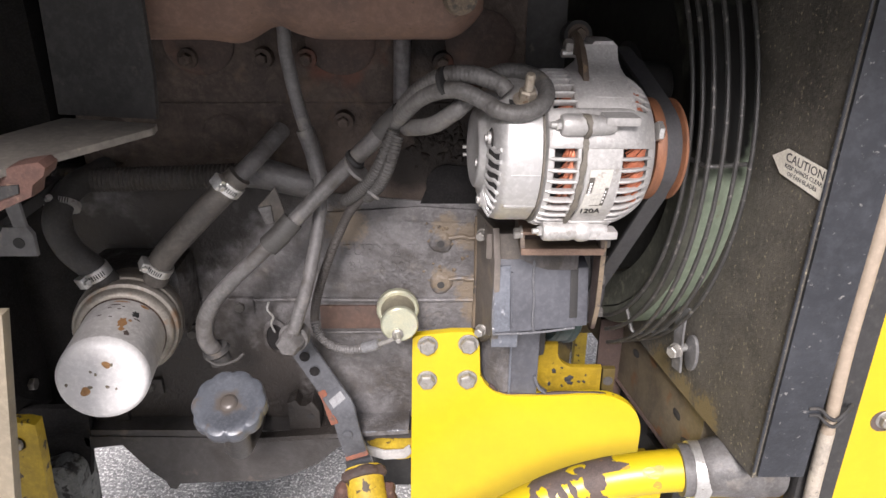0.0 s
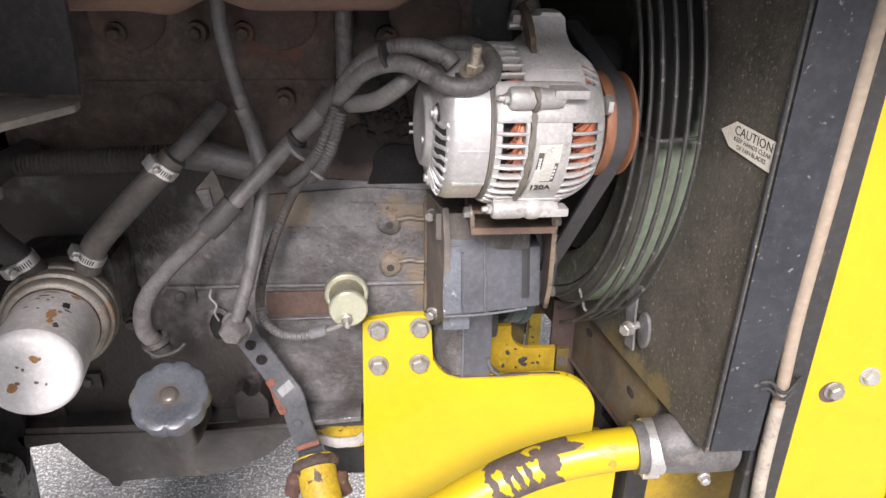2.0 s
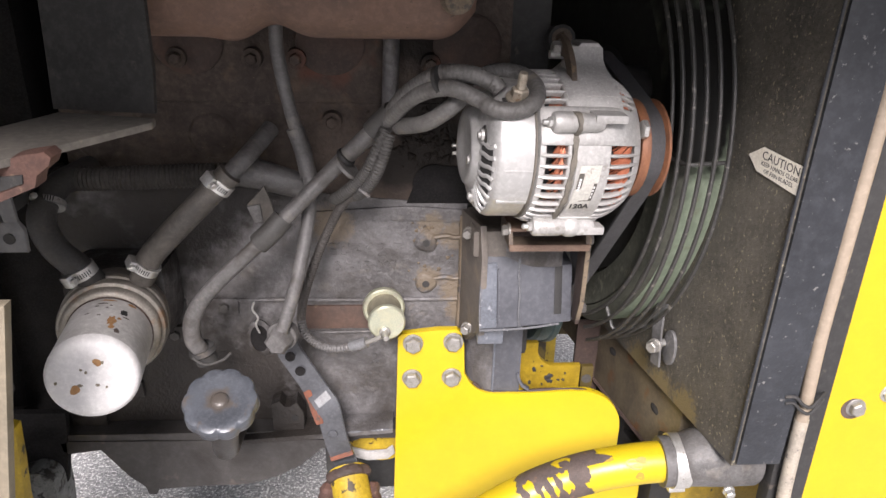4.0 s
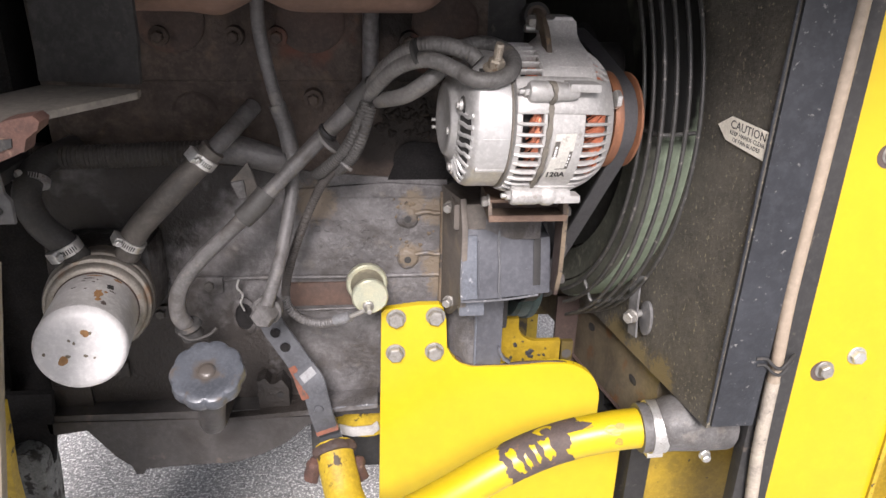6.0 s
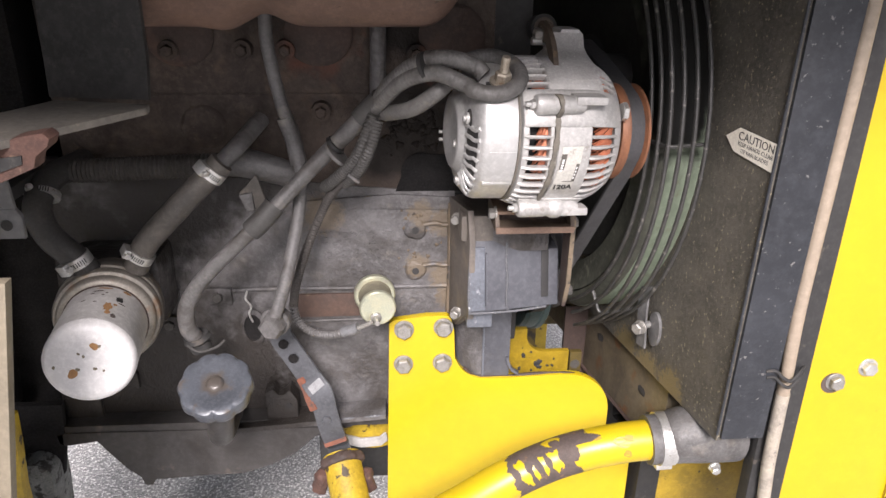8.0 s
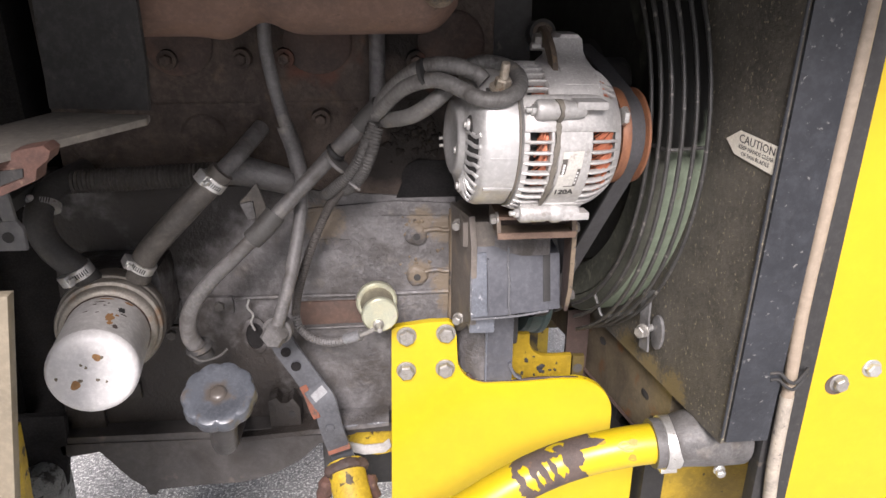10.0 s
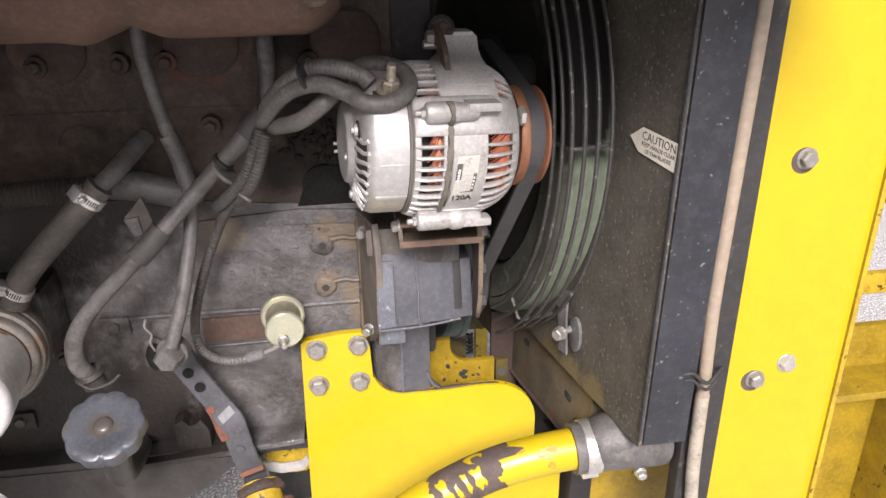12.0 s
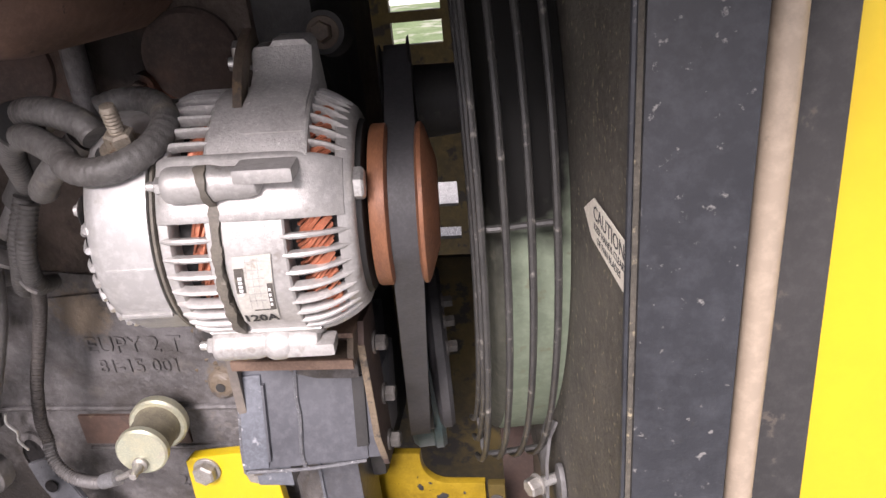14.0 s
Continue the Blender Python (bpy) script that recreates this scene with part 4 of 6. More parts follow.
part("lower_pipe", tube([(-0.147, 0.836, 1.200), (-0.151, 0.822, 1.150), (-0.166, 0.795, 1.080), (-0.185, 0.775, 1.022)], 0.0082, 14), M_conduit, dp)
part("banjo_head", lathe([(0.0165, 0), (0.0165, 0.016), (0.013, 0.020), (0, 0.020)], (-0.187, 0.782, 1.012), (-0.15, -0.92, 0.05), 6), M_conduit, dp)
part("banjo_ring", lathe([(0.018, -0.016), (0.019, -0.012), (0.019, -0.002), (0.017, 0)], (-0.187, 0.782, 1.012), (-0.15, -0.92, 0.05), 24), M_conduit, dp)
tp = thing("coolant_pipe", (-0.05, 0.88, 1.25), "thin dark steel pipe on the cylinder head", "pipe")
part("pipe", tube([(-0.047, 0.885, 1.40), (-0.049, 0.885, 1.32), (-0.052, 0.888, 1.25)], 0.010, 14), M_block, tp)
tc = thing("pipe_tab", (-0.20, 0.83, 1.15), "small grey steel tab beside the cable", "bracket")
part("plate", prism([(-0.214, 1.146), (-0.224, 1.170), (-0.202, 1.194), (-0.197, 1.180), (-0.190, 1.150)], facing(0.83), 0.004, 0.001), M_hose, tc)
part("fold", prism([(-0.224, 1.169), (-0.216, 1.147), (-0.206, 1.150), (-0.208, 1.172)], facing(0.826), 0.005, 0.0015), M_conduit, tc)

# ---- oil filler ----
of = thing("oil_filler", (-0.243, 0.75, 0.93), "scalloped grey metal oil filler cap on its neck", "filler cap")
ax = Vector((0.03, -0.46, 0.885)).normalized()
P = Vector((-0.2420, 0.6790, 0.9930))
part("cap", lathe([(0.034, -0.023), (0.0395, -0.021), (0.0415, -0.016), (0.0415, -0.006), (0.0398, -0.0015), (0.036, 0.0005), (0.030, 0.0), (0.022, -0.0012), (0.0105, -0.0015), (0.0090, 0.0008), (0.006, 0.0022), (0, 0.0024)], P, ax, 108, lambda a, i: 1 + (0.075 * (abs(math.cos(5 * a)) ** 0.8 - 0.62) * (0.5 if i == 5 else 1) if i in (1, 2, 3, 4, 5) else 0)), M_cap, of)
part("neck", tube([P - ax * 0.016, P - ax * 0.040, P + Vector((-0.012, 0.045, -0.090)), P + Vector((-0.026, 0.10, -0.145)), P + Vector((-0.036, 0.20, -0.180))], 0.0165, 20), M_rail, of, "grimy filler neck")
part("collar", lathe([(0.029, -0.040), (0.031, -0.036), (0.031, -0.026), (0.029, -0.022)], P, ax, 32), M_block, of)

# ---- bent stay bar and the rusty yellow tube end ----
sb = thing("stay_bar", (-0.15, 0.84, 0.75), "bent dark flat steel stay bar with worn orange paint", "stay bar")
bar = part("bar", strap([(-0.1985, 0.8600, 0.9680), (-0.1912, 0.8570, 0.9454), (-0.1562, 0.8500, 0.8860), (-0.1545, 0.8480, 0.8840), (-0.1410, 0.8350, 0.8716), (-0.1395, 0.8335, 0.8690), (-0.1350, 0.8330, 0.8390), (-0.1320, 0.8340, 0.8187), (-0.1245, 0.8360, 0.7860), (-0.1240, 0.8372, 0.7835), (-0.1222, 0.8480, 0.7680), (-0.1215, 0.8490, 0.7650), (-0.1130, 0.8490, 0.7150)], 0.0335, 0.006, (1, 0.0, 0.42)), M_bar, sb)
for p in ((-0.1895, 0.8515, 0.9410), (-0.1770, 0.8490, 0.9190)):
    part("bolt_hole", lathe([(0.0070, 0), (0.0070, 0.0012), (0, 0.0012)], Vector(p) + Vector((0, -0.0012, 0.0)), (0.0, -0.99, 0.12), 18), M_void, sb)
# the sky's highlight on the bend, painted as a paler strip
part("bend_highlight", strap([(-0.1508, 0.8412, 0.8822), (-0.1430, 0.8335, 0.8752)], 0.022, 0.0016, (1, 0, 0.42)), M_zincdull, sb, "bend with its highlight put on as a paler strip")
part("rivet", lathe([(0.007, 0), (0.006, 0.002), (0, 0.003)], (-0.134, 0.8300, 0.825), (0, -1, 0), 14), M_bar, sb)
part("worn_edge", strap([(-0.1700, 0.8490, 0.8860), (-0.1640, 0.8450, 0.8740), (-0.1560, 0.8330, 0.8560), (-0.1510, 0.8300, 0.8430)], 0.011, 0.005, (1, 0, 0.45)), M_primer, sb, "flaked orange paint")
part("worn_edge", strap([(-0.1400, 0.8335, 0.7790), (-0.1080, 0.8335, 0.7905)], 0.009, 0.003, (0, 0.5, 1)), M_primer, sb, "flaked orange paint")
yt = thing("pipe_clamp", (-0.112, 0.83, 0.70), "flaking rusty clamp round the end of the yellow pipe", "clamp")
part("collar", lathe([(0.0275, -0.006), (0.031, -0.004), (0.033, 0.003), (0.0305, 0.008), (0.0275, 0.009)], (-0.1155, 0.835, 0.748), (0.22, -0.80, -0.55), 40, lambda a, i: 1 + 0.05 * math.sin(5 * a) + 0.04 * math.sin(11 * a + i)), M_darkrust, yt)
for x, y, z, t_ in ((-0.146, 0.822, 0.722, 0.25), (-0.080, 0.828, 0.716, -0.2)):
    part("ear", lathe([(0.010, -0.020), (0.0115, -0.014), (0.010, -0.004), (0.0125, 0.006), (0.011, 0.018), (0.007, 0.022)], (x, y, z), (t_, -0.25, 1), 16, lambda a, i: 1 + 0.14 * math.sin(3 * a + i) + 0.08 * math.sin(7 * a)), M_rust, yt, "flaking rusty bolt ear")

# ---- oil pressure sender ----
sn = thing("pressure_sender", (-0.062, 0.88, 0.985), "gold zinc-plated oil pressure sender on the block", "sender")
S0, SA = Vector((-0.0612, 0.868, 1.0070)), Vector((0.11, -1, 0.03)).normalized()
part("base_flange", lathe([(0.0275, -0.006), (0.0285, -0.004), (0.0285, 0.004), (0.0265, 0.006), (0.024, 0.006)], S0, SA, 40), M_gold, sn)
part("body", lathe([(0.0235, 0.004), (0.0215, 0.012), (0.0215, 0.036), (0.0235, 0.040)], S0, SA, 40), M_golddull, sn)
part("front_flange", lathe([(0.0225, 0.038), (0.0245, 0.040), (0.0245, 0.046), (0.0225, 0.048), (0.017, 0.0475), (0, 0.048)], S0, SA, 40), M_gold, sn)
part("terminal", lathe([(0.0075, 0.047), (0.0075, 0.052), (0.005, 0.0535), (0.005, 0.058), (0.0035, 0.060), (0.0035, 0.068), (0, 0.069)], S0 + Vector((-0.003, 0, -0.012)), SA, 12), M_bolt, sn)
sleeve_way = [(-0.084, 0.80, 1.205), (-0.112, 0.832, 1.165), (-0.134, 0.840, 1.120), (-0.152, 0.840, 1.075), (-0.166, 0.843, 1.030), (-0.171, 0.848, 1.000)]
sw = thing("sender_wire", (-0.12, 0.83, 0.985), "thin ribbed wire sleeve to the oil pressure sender", "wire")
part("sleeve", tube([(-0.172, 0.850, 1.005), (-0.166, 0.840, 0.985), (-0.148, 0.832, 0.971), (-0.122, 0.826, 0.968), (-0.100, 0.820, 0.975)], 0.0052, 12, ribs=0.0012, pitch=0.0036), M_conduit, sw)
part("upper_sleeve", tube(sleeve_way, 0.0050, 12, ribs=0.0012, pitch=0.0036), M_blackhose, sw, "black ribbed sleeve")
part("connector", tube([(-0.104, 0.821, 0.974), (-0.083, 0.815, 0.984)], 0.0075, 12, smooth=False), M_zincdull, sw, "grey plastic connector")
part("wire_end", tube([(-0.084, 0.815, 0.983), (-0.072, 0.811, 0.990), (-0.063, 0.809, 0.996)], 0.003, 8), M_bolt, sw)

# ---- alternator ----
YC, ZC, RA = 0.766, 1.262, 0.0830
alt = thing("alternator", (0.13, YC, ZC - RA), "silver cast-aluminium alternator with copper windings showing", "alternator")


def on_case(x, deg, r=RA):
    """A place on the case; deg: 0 faces the open side, 90 up."""
    return Vector((x, YC - r * math.cos(radians(deg)), ZC + r * math.sin(radians(deg))))


def out_case(deg):
    return Vector((0, -math.cos(radians(deg)), math.sin(radians(deg))))


def hoop(x0, x1, r0, r1, segs=72, chamfer=0.002):
    """A ring round the shaft between x0 and x1."""
    return lathe([(r0, x0), (r1 - chamfer, x0), (r1, x0 + chamfer), (r1, x1 - chamfer), (r1 - chamfer, x1), (r0, x1)], (0, YC, ZC), (1, 0, 0), segs)


def shell(x0, x1, a0, a1, r0, r1, n=10, ease=0.0):
    """A curved piece of the case from angle a0 to a1, with its outer edges eased."""
    bm = bmesh.new()
    rows_ = []
    for k in range(n + 1):
        a = a0 + (a1 - a0) * k / n
        drop = ease if k in (0, n) else 0.0
        rows_.append([bm.verts.new(on_case(x, a, r)) for x, r in ((x0, r0), (x1, r0), (x1, r1 - ease), (x1 - ease, r1 - drop), (x0 + ease, r1 - drop), (x0, r1 - ease))])
    for p, q in zip(rows_[:-1], rows_[1:]):
        for k in range(6):
            bm.faces.new((p[k], p[(k + 1) % 6], q[(k + 1) % 6], q[k]))
    bm.faces.new(rows_[0])
    bm.faces.new(rows_[-1])
    return bm


def cover_swell(a, i):
    """The rear cover is fuller above and set in below its lower ridge."""
    deg = (180 - math.degrees(a) + 180) % 360 - 180
    if i < 9:
        return 1 + 0.012 * math.cos(3 * a + 1.0)
    low = min(1.0, max(0.0, (-31 - deg) / 4)) if deg > -140 else 0.0
    return 1 - 0.030 * low + 0.012 * math.exp(-((deg - 34) / 14) ** 2)


# rear cover: end face with a raised inner lip, vent slots on the slope, rounded shoulder
part("rear_cover", lathe([(0.0, 0.0365), (0.026, 0.0365), (0.031, 0.0340), (0.038, 0.0335), (0.0415, 0.0350), (0.0440, 0.0400), (0.0480, 0.0420), (0.0600, 0.0440), (0.0665, 0.0465), (0.0720, 0.0495), (0.0765, 0.0535), (0.0788, 0.0590), (0.0790, 0.0895), (0.070, 0.0905)], (0, YC, ZC), (1, 0, 0), 120, cover_swell), M_alucover, alt, "smooth satin aluminium rear cover", 50)
SLOPE = ((0.0500, 0.0423), (0.0600, 0.0440), (0.0665, 0.0464), (0.0712, 0.0489))
for a0, a1 in ((-64, -42), (-36, 16)):
    bm = bmesh.new()
    rows_ = [[bm.verts.new(on_case(x - 0.0006, a0 + (a1 - a0) * k / 14, r)) for r, x in SLOPE] for k in range(15)]
    for p, q in zip(rows_[:-1], rows_[1:]):
        for k in range(len(SLOPE) - 1):
            bm.faces.new((p[k], p[k + 1], q[k + 1], q[k]))
    part("vent", bm, M_black, alt, "dark vent openings in the cover")
for a in [-60 + 9.4 * k for k in range(9)]:
    sway = 5.0 * math.sin(a * 0.09)
    part("vent_fin", tube([on_case(0.0412, a + sway, 0.0485), on_case(0.0432, a + 0.5 * sway, 0.0590), on_case(0.0462, a - 0.3 * sway, 0.0672), on_case(0.0500, a, 0.0735)], 0.0023, 8, 3), M_alucover, alt)
part("cover_hollow", lathe([(0.011, 0), (0.010, 0.0012), (0, 0.0014)], on_case(0.0432, 26, 0.0560), (-1, 0, 0), 20), M_black, alt)
for a, r, x, s, h in ((27, 0.0555, 0.0420, 0.0050, 0.006), (-70, 0.055, 0.0430, 0.0060, 0.005), (-20, 0.026, 0.0365, 0.0055, 0.004), (196, 0.050, 0.0410, 0.0028, 0.010), (206, 0.050, 0.0410, 0.0028, 0.010)):
    part("cover_screw", lathe([(s * 1.3, 0.0), (s * 1.2, h * 0.5), (s * 0.7, h * 0.55), (s * 0.7, h), (0, h)], on_case(x, a, r), (-1, 0, 0), 14), M_alu, alt)
part("cover_ridge", shell(0.0600, 0.0890, -4.0, -2.6, 0.0770, 0.0799, 3), M_alucover, alt)
part("cover_ridge", shell(0.0570, 0.0890, -32.5, -30.5, 0.0760, 0.0802, 3), M_alucover, alt)
part("cover_seam", hoop(0.0907, 0.0930, 0.06, 0.0782), M_gap, alt)


# case: hoops, plain bands and the ribs between them
def barrel(x):
    """The case's radius along the shaft: rounded shoulders at both ends."""
    if x > 0.170:
        return RA - 0.0145 * ((x - 0.170) / 0.036) ** 2
    if x < 0.110:
        return RA - 0.0030 * ((0.110 - x) / 0.014) ** 2
    return RA


def rib(x0, x1, a, half):
    bm = bmesh.new()
    rows_ = []
    for k in range(8):
        u = k / 7
        x = x0 + (x1 - x0) * u
        tip = 1 - 0.45 * (max(0.0, 1 - u * 7) + max(0.0, 1 - (1 - u) * 7)) ** 2
        r = barrel(x) + 0.0006 * tip
        rows_.append([bm.verts.new(on_case(x, a + w * half * tip, rr)) for w, rr in ((-0.7, r - 0.0075), (-1, r - 0.0026), (-0.75, r - 0.0009), (0, r), (0.75, r - 0.0009), (1, r - 0.0026), (0.7, r - 0.0075))])
    for p, q in zip(rows_[:-1], rows_[1:]):
        for k in range(7):
            bm.faces.new((p[k], p[(k + 1) % 7], q[(k + 1) % 7], q[k]))
    bm.faces.new(rows_[0])
    bm.faces.new(rows_[-1])
    return bm


part("case_rear_hoop", lathe([(0.060, 0.0938), (0.0755, 0.0938), (0.0788, 0.0955), (0.0792, 0.1010), (0.0770, 0.1025), (0.070, 0.1025)], (0, YC, ZC), (1, 0, 0), 72), M_alu, alt)
part("case_rear_rim", hoop(0.1235, 0.1280, 0.070, RA - 0.0004, chamfer=0.001), M_alu, alt)
part("case_front_hoop", lathe([(0.050, 0.1995), (barrel(0.2005) - 0.0015, 0.1995), (barrel(0.2035) - 0.001, 0.2035), (0.0675, 0.2075), (0.0640, 0.2095), (0.050, 0.2100)], (0, YC, ZC), (1, 0, 0), 72), M_alu, alt)
part("case_middle", hoop(0.1325, 0.1700, 0.070, RA - 0.0005, chamfer=0.0012), M_alu, alt)
part("front_plate", lathe([(0.0, 0.205), (0.062, 0.205), (0.058, 0.213), (0.030, 0.216), (0, 0.216)], (0, YC, ZC), (1, 0, 0), 48), M_black, alt)
RIB = 8.2
for x0, x1 in ((0.0955, 0.1262), (0.1675, 0.2060)):
    for a in [9.3 - RIB * k for k in range(14)]:
        part("rib", rib(x0, x1, a, 1.40), M_alu, alt)
    for a in [50.8 + 7.6 * k for k in range(12)]:
        part("rib", rib(x0, x1, a, 1.35), M_aludirty, alt)
bm = bmesh.new()
XS = (0.0955, 0.100, 0.108, 0.116, 0.124, 0.134, 0.150, 0.170, 0.180, 0.190, 0.198, 0.204)
AS = (16.7, 18.0, 22, 26, 30, 34, 38, 42, 43.5, 44.8)
rows_ = [[bm.verts.new(on_case(x, a, barrel(x) + (0.0004 if a in (AS[0], AS[-1]) or x in (XS[0], XS[-1]) else 0.0016))) for a in AS] for x in XS]
for p, q in zip(rows_[:-1], rows_[1:]):
    for k in range(len(AS) - 1):
        bm.faces.new((p[k], p[k + 1], q[k + 1], q[k]))
ret = bmesh.ops.extrude_face_region(bm, geom=bm.faces[:])
for v in [g for g in ret["geom"] if isinstance(g, bmesh.types.BMVert)]:
    v.co -= Vector((0, v.co.y - YC, v.co.z - ZC)).normalized() * 0.009
part("case_band", bm, M_alu, alt)
part("top_band", shell(0.1250, 0.1850, 43, 125, 0.072, RA + 0.0006, 16, 0.0012), M_aludirty, alt)
# windings behind the ribs
part("core", hoop(0.100, 0.205, 0.02, 0.0645), M_black, alt)
rng = random.Random(4)
for x0, x1, turn, n_ in ((0.1100, 0.1240, 26, 60), (0.1740, 0.1960, 15, 76)):
    bms = []
    for k in range(n_):
        a = -72 + 150 * k / n_ + rng.uniform(-0.8, 0.8)
        lean = turn * rng.uniform(0.8, 1.2)
        rr = 0.0735 + rng.uniform(-0.0018, 0.0012)
        xa = x0 + rng.uniform(0, 0.004)
        bms.append(tube([on_case(xa, a - lean / 2, rr - 0.004), on_case(xa + 0.3 * (x1 - xa), a - lean * 0.25, rr), on_case(xa + 0.7 * (x1 - xa), a + lean * 0.2, rr + 0.0006), on_case(x1, a + lean / 2, rr - 0.003)], 0.0012, 5, 3))
    tagged(part("copper_winding", join(*bms), M_copper, alt, "bright orange copper winding"), kind="stuff")

# through-bolt bosses on the case
for dy, zz, x1 in ((0.6890, 1.3085, 0.160), (0.716, 1.186, 0.176)):
    q = Vector((0.104, dy + 0.001, zz))
    boss = part("bolt_boss", lathe([(0.006, 0.0), (0.0090, 0.0008), (0.0105, 0.003), (0.0108, 0.006), (0.0105, 0.030), (0.0095, 0.034), (0.0092, x1 - 0.112), (0.0075, x1 - 0.106), (0.004, x1 - 0.104), (0, x1 - 0.104)], q, (1, 0, 0), 24), M_alu, alt)
    part("bolt_end", hexhead(q, (-1, 0, 0), 0.0095, 0.0045, 0.0068), M_zinc, boss)
    part("stud_tip", lathe([(0.0030, 0.0), (0.0030, 0.009), (0.002, 0.010), (0, 0.010)], q, (-1, 0, 0), 10), M_zinc, boss)
part("boss_web", shell(0.1045, 0.178, -64, -50, RA - 0.004, RA + 0.003, 4, 0.002), M_alu, alt)
part("boss_step", box((0.146, 0.6800, 1.3095), (0.1805, 0.704, 1.3185), 0.0032), M_alu, alt)
part("boss_lump", lathe([(0.0098, 0.0), (0.0118, 0.004), (0.0118, 0.011), (0.0098, 0.016)], (0.140, 0.717, 1.186), (1, 0, 0), 20), M_alu, alt)
part("lower_flat", box((0.152, 0.7075, 1.1785), (0.186, 0.727, 1.188), 0.0035), M_alu, alt)
part("front_nut", hexhead((0.2105, 0.711, 1.297), (1, 0, 0), 0.018, 0.006), M_zinc, alt)
# dark gap between the two halves of the case, wavering over the boss
gap = [(0.1270, 40), (0.1275, 36), (0.1290, 32), (0.1302, 27), (0.1306, 20), (0.1302, 10), (0.1290, 0), (0.1284, -9), (0.1278, -18), (0.1282, -24), (0.1272, -32), (0.1262, -42), (0.1275, -52)]
bm = bmesh.new()
rows_ = []
for x, a in [(v.x, v.y) for v in spline([(x, a, 0) for x, a in gap], 5)]:
    w = 0.0026 + 0.0007 * math.sin(a * 0.4) + 0.0004 * math.sin(a * 1.3)
    rr = RA + 0.0018 + 0.0178 * math.sqrt(max(0.0, 1 - ((a - 31) / 7.6) ** 2))
    rows_.append([bm.verts.new(on_case(x - w, a, RA - 0.006)), bm.verts.new(on_case(x - w, a, rr)), bm.verts.new(on_case(x + w, a, rr)), bm.verts.new(on_case(x + w, a, RA - 0.006))])
for p, q in zip(rows_[:-1], rows_[1:]):
    for k in range(3):
        bm.faces.new((p[k], p[k + 1], q[k + 1], q[k]))
part("stator_gap", bm, M_gap, alt, "olive grey gap strip round the stator")

# arm on top with the adjusting bolt
arm = [(0.128, 1.3300), (0.186, 1.3300), (0.184, 1.3500), (0.182, 1.3700), (0.178, 1.3740), (0.158, 1.3740), (0.1550, 1.3700), (0.154, 1.3540), (0.149, 1.3500), (0.140, 1.3420)]
part("adjuster_arm", prism(arm, facing(0.779), 0.030, 0.003), M_aludirty, alt, "dusty cast adjuster arm")
part("arm_root", prism([(0.716, 1.330), (0.738, 1.3435), (0.760, 1.350), (0.772, 1.357), (0.779, 1.370), (0.800, 1.370), (0.800, 1.325), (0.720, 1.322)], sideways(0.144), 0.0395, 0.004), M_aludirty, alt)
part("arm_boss", lathe([(0.010, 0), (0.010, 0.014), (0.008, 0.016), (0, 0.016)], (0.158, 0.787, 1.359), (-1, 0, 0), 20), M_aludirty, alt)
st = part("adjuster_strap", prism(arc(0.792, 1.367, 0.014, -60, 120, 8) + arc(0.800, 1.312, 0.069, 105, 160, 6) + arc(0.738, 1.332, 0.005, 160, 330, 5) + arc(0.800, 1.312, 0.054, 154, 118, 6), sideways(0.137), 0.006, 0.001), M_ruststrap, alt, "rusty curved adjuster strap")
part("adjuster_bolt", hexhead((0.137, 0.790, 1.366), (-1, 0, 0), 0.013, 0.008, 0.010), M_bolt, st)
part("adjuster_rod", tube([(0.126, 0.787, 1.359), (0.160, 0.787, 1.359)], 0.0045, 10, smooth=False), M_zinc, alt)

# output stud with nut and cable eye
U = Vector((0.0, -0.33, 0.94)).normalized()
B = Vector((0.075, 0.720, 1.314))
part("output_stud", lathe([(0.0050, 0)] + [(0.0050 - 0.0006 * (k % 2), 0.014 + 0.0012 * k) for k in range(22)] + [(0.0042, 0.041), (0, 0.042)], B, U, 14), M_ruststud, alt)
part("stud_nut", hexhead(B + U * 0.014, U, 0.0155, 0.010, 0.0135), M_ruststud, alt)
part("cable_eye", lathe([(0.006, 0.008), (0.017, 0.008), (0.017, 0.011), (0.006, 0.011)], B, U, 24), M_dark, alt)
part("stud_base", lathe([(0.016, -0.02), (0.015, 0.004), (0.012, 0.008), (0, 0.008)], B, U, 24), M_black, alt)


# type plate, wrapped round the case
def plate_at(u, v, lift):
    return on_case(0.1470 + 0.88 * u + 0.075 * v, -16.3 + math.degrees(v / 0.084) + 27 * u, RA + 0.0002 + lift)


def decal(u0, v0, u1, v1, lift, thick=0.0002):
    bm = bmesh.new()
    n_ = max(1, int(abs(v1 - v0) / 0.004))
    rows_ = [[bm.verts.new(plate_at(u, v0 + (v1 - v0) * k / n_, h)) for u, h in ((u0, lift), (u1, lift), (u1, lift + thick), (u0, lift + thick))] for k in range(n_ + 1)]
    for p, q in zip(rows_[:-1], rows_[1:]):
        for k in range(4):
            bm.faces.new((p[k], p[(k + 1) % 4], q[(k + 1) % 4], q[k]))
    bm.faces.new(rows_[0])
    bm.faces.new(rows_[-1])
    return bm


tp = part("type_plate", decal(-0.0130, -0.0276, 0.0130, 0.0276, 0.0, 0.0006), M_typeplate, alt, "dulled grey type plate with faded print")
part("plate_bar", decal(-0.0126, 0.0020, -0.0060, 0.0200, 0.0007), M_platebar, tp)
part("plate_bar", decal(0.0086, -0.0140, 0.0126, 0.0080, 0.0007), M_platebar, tp)
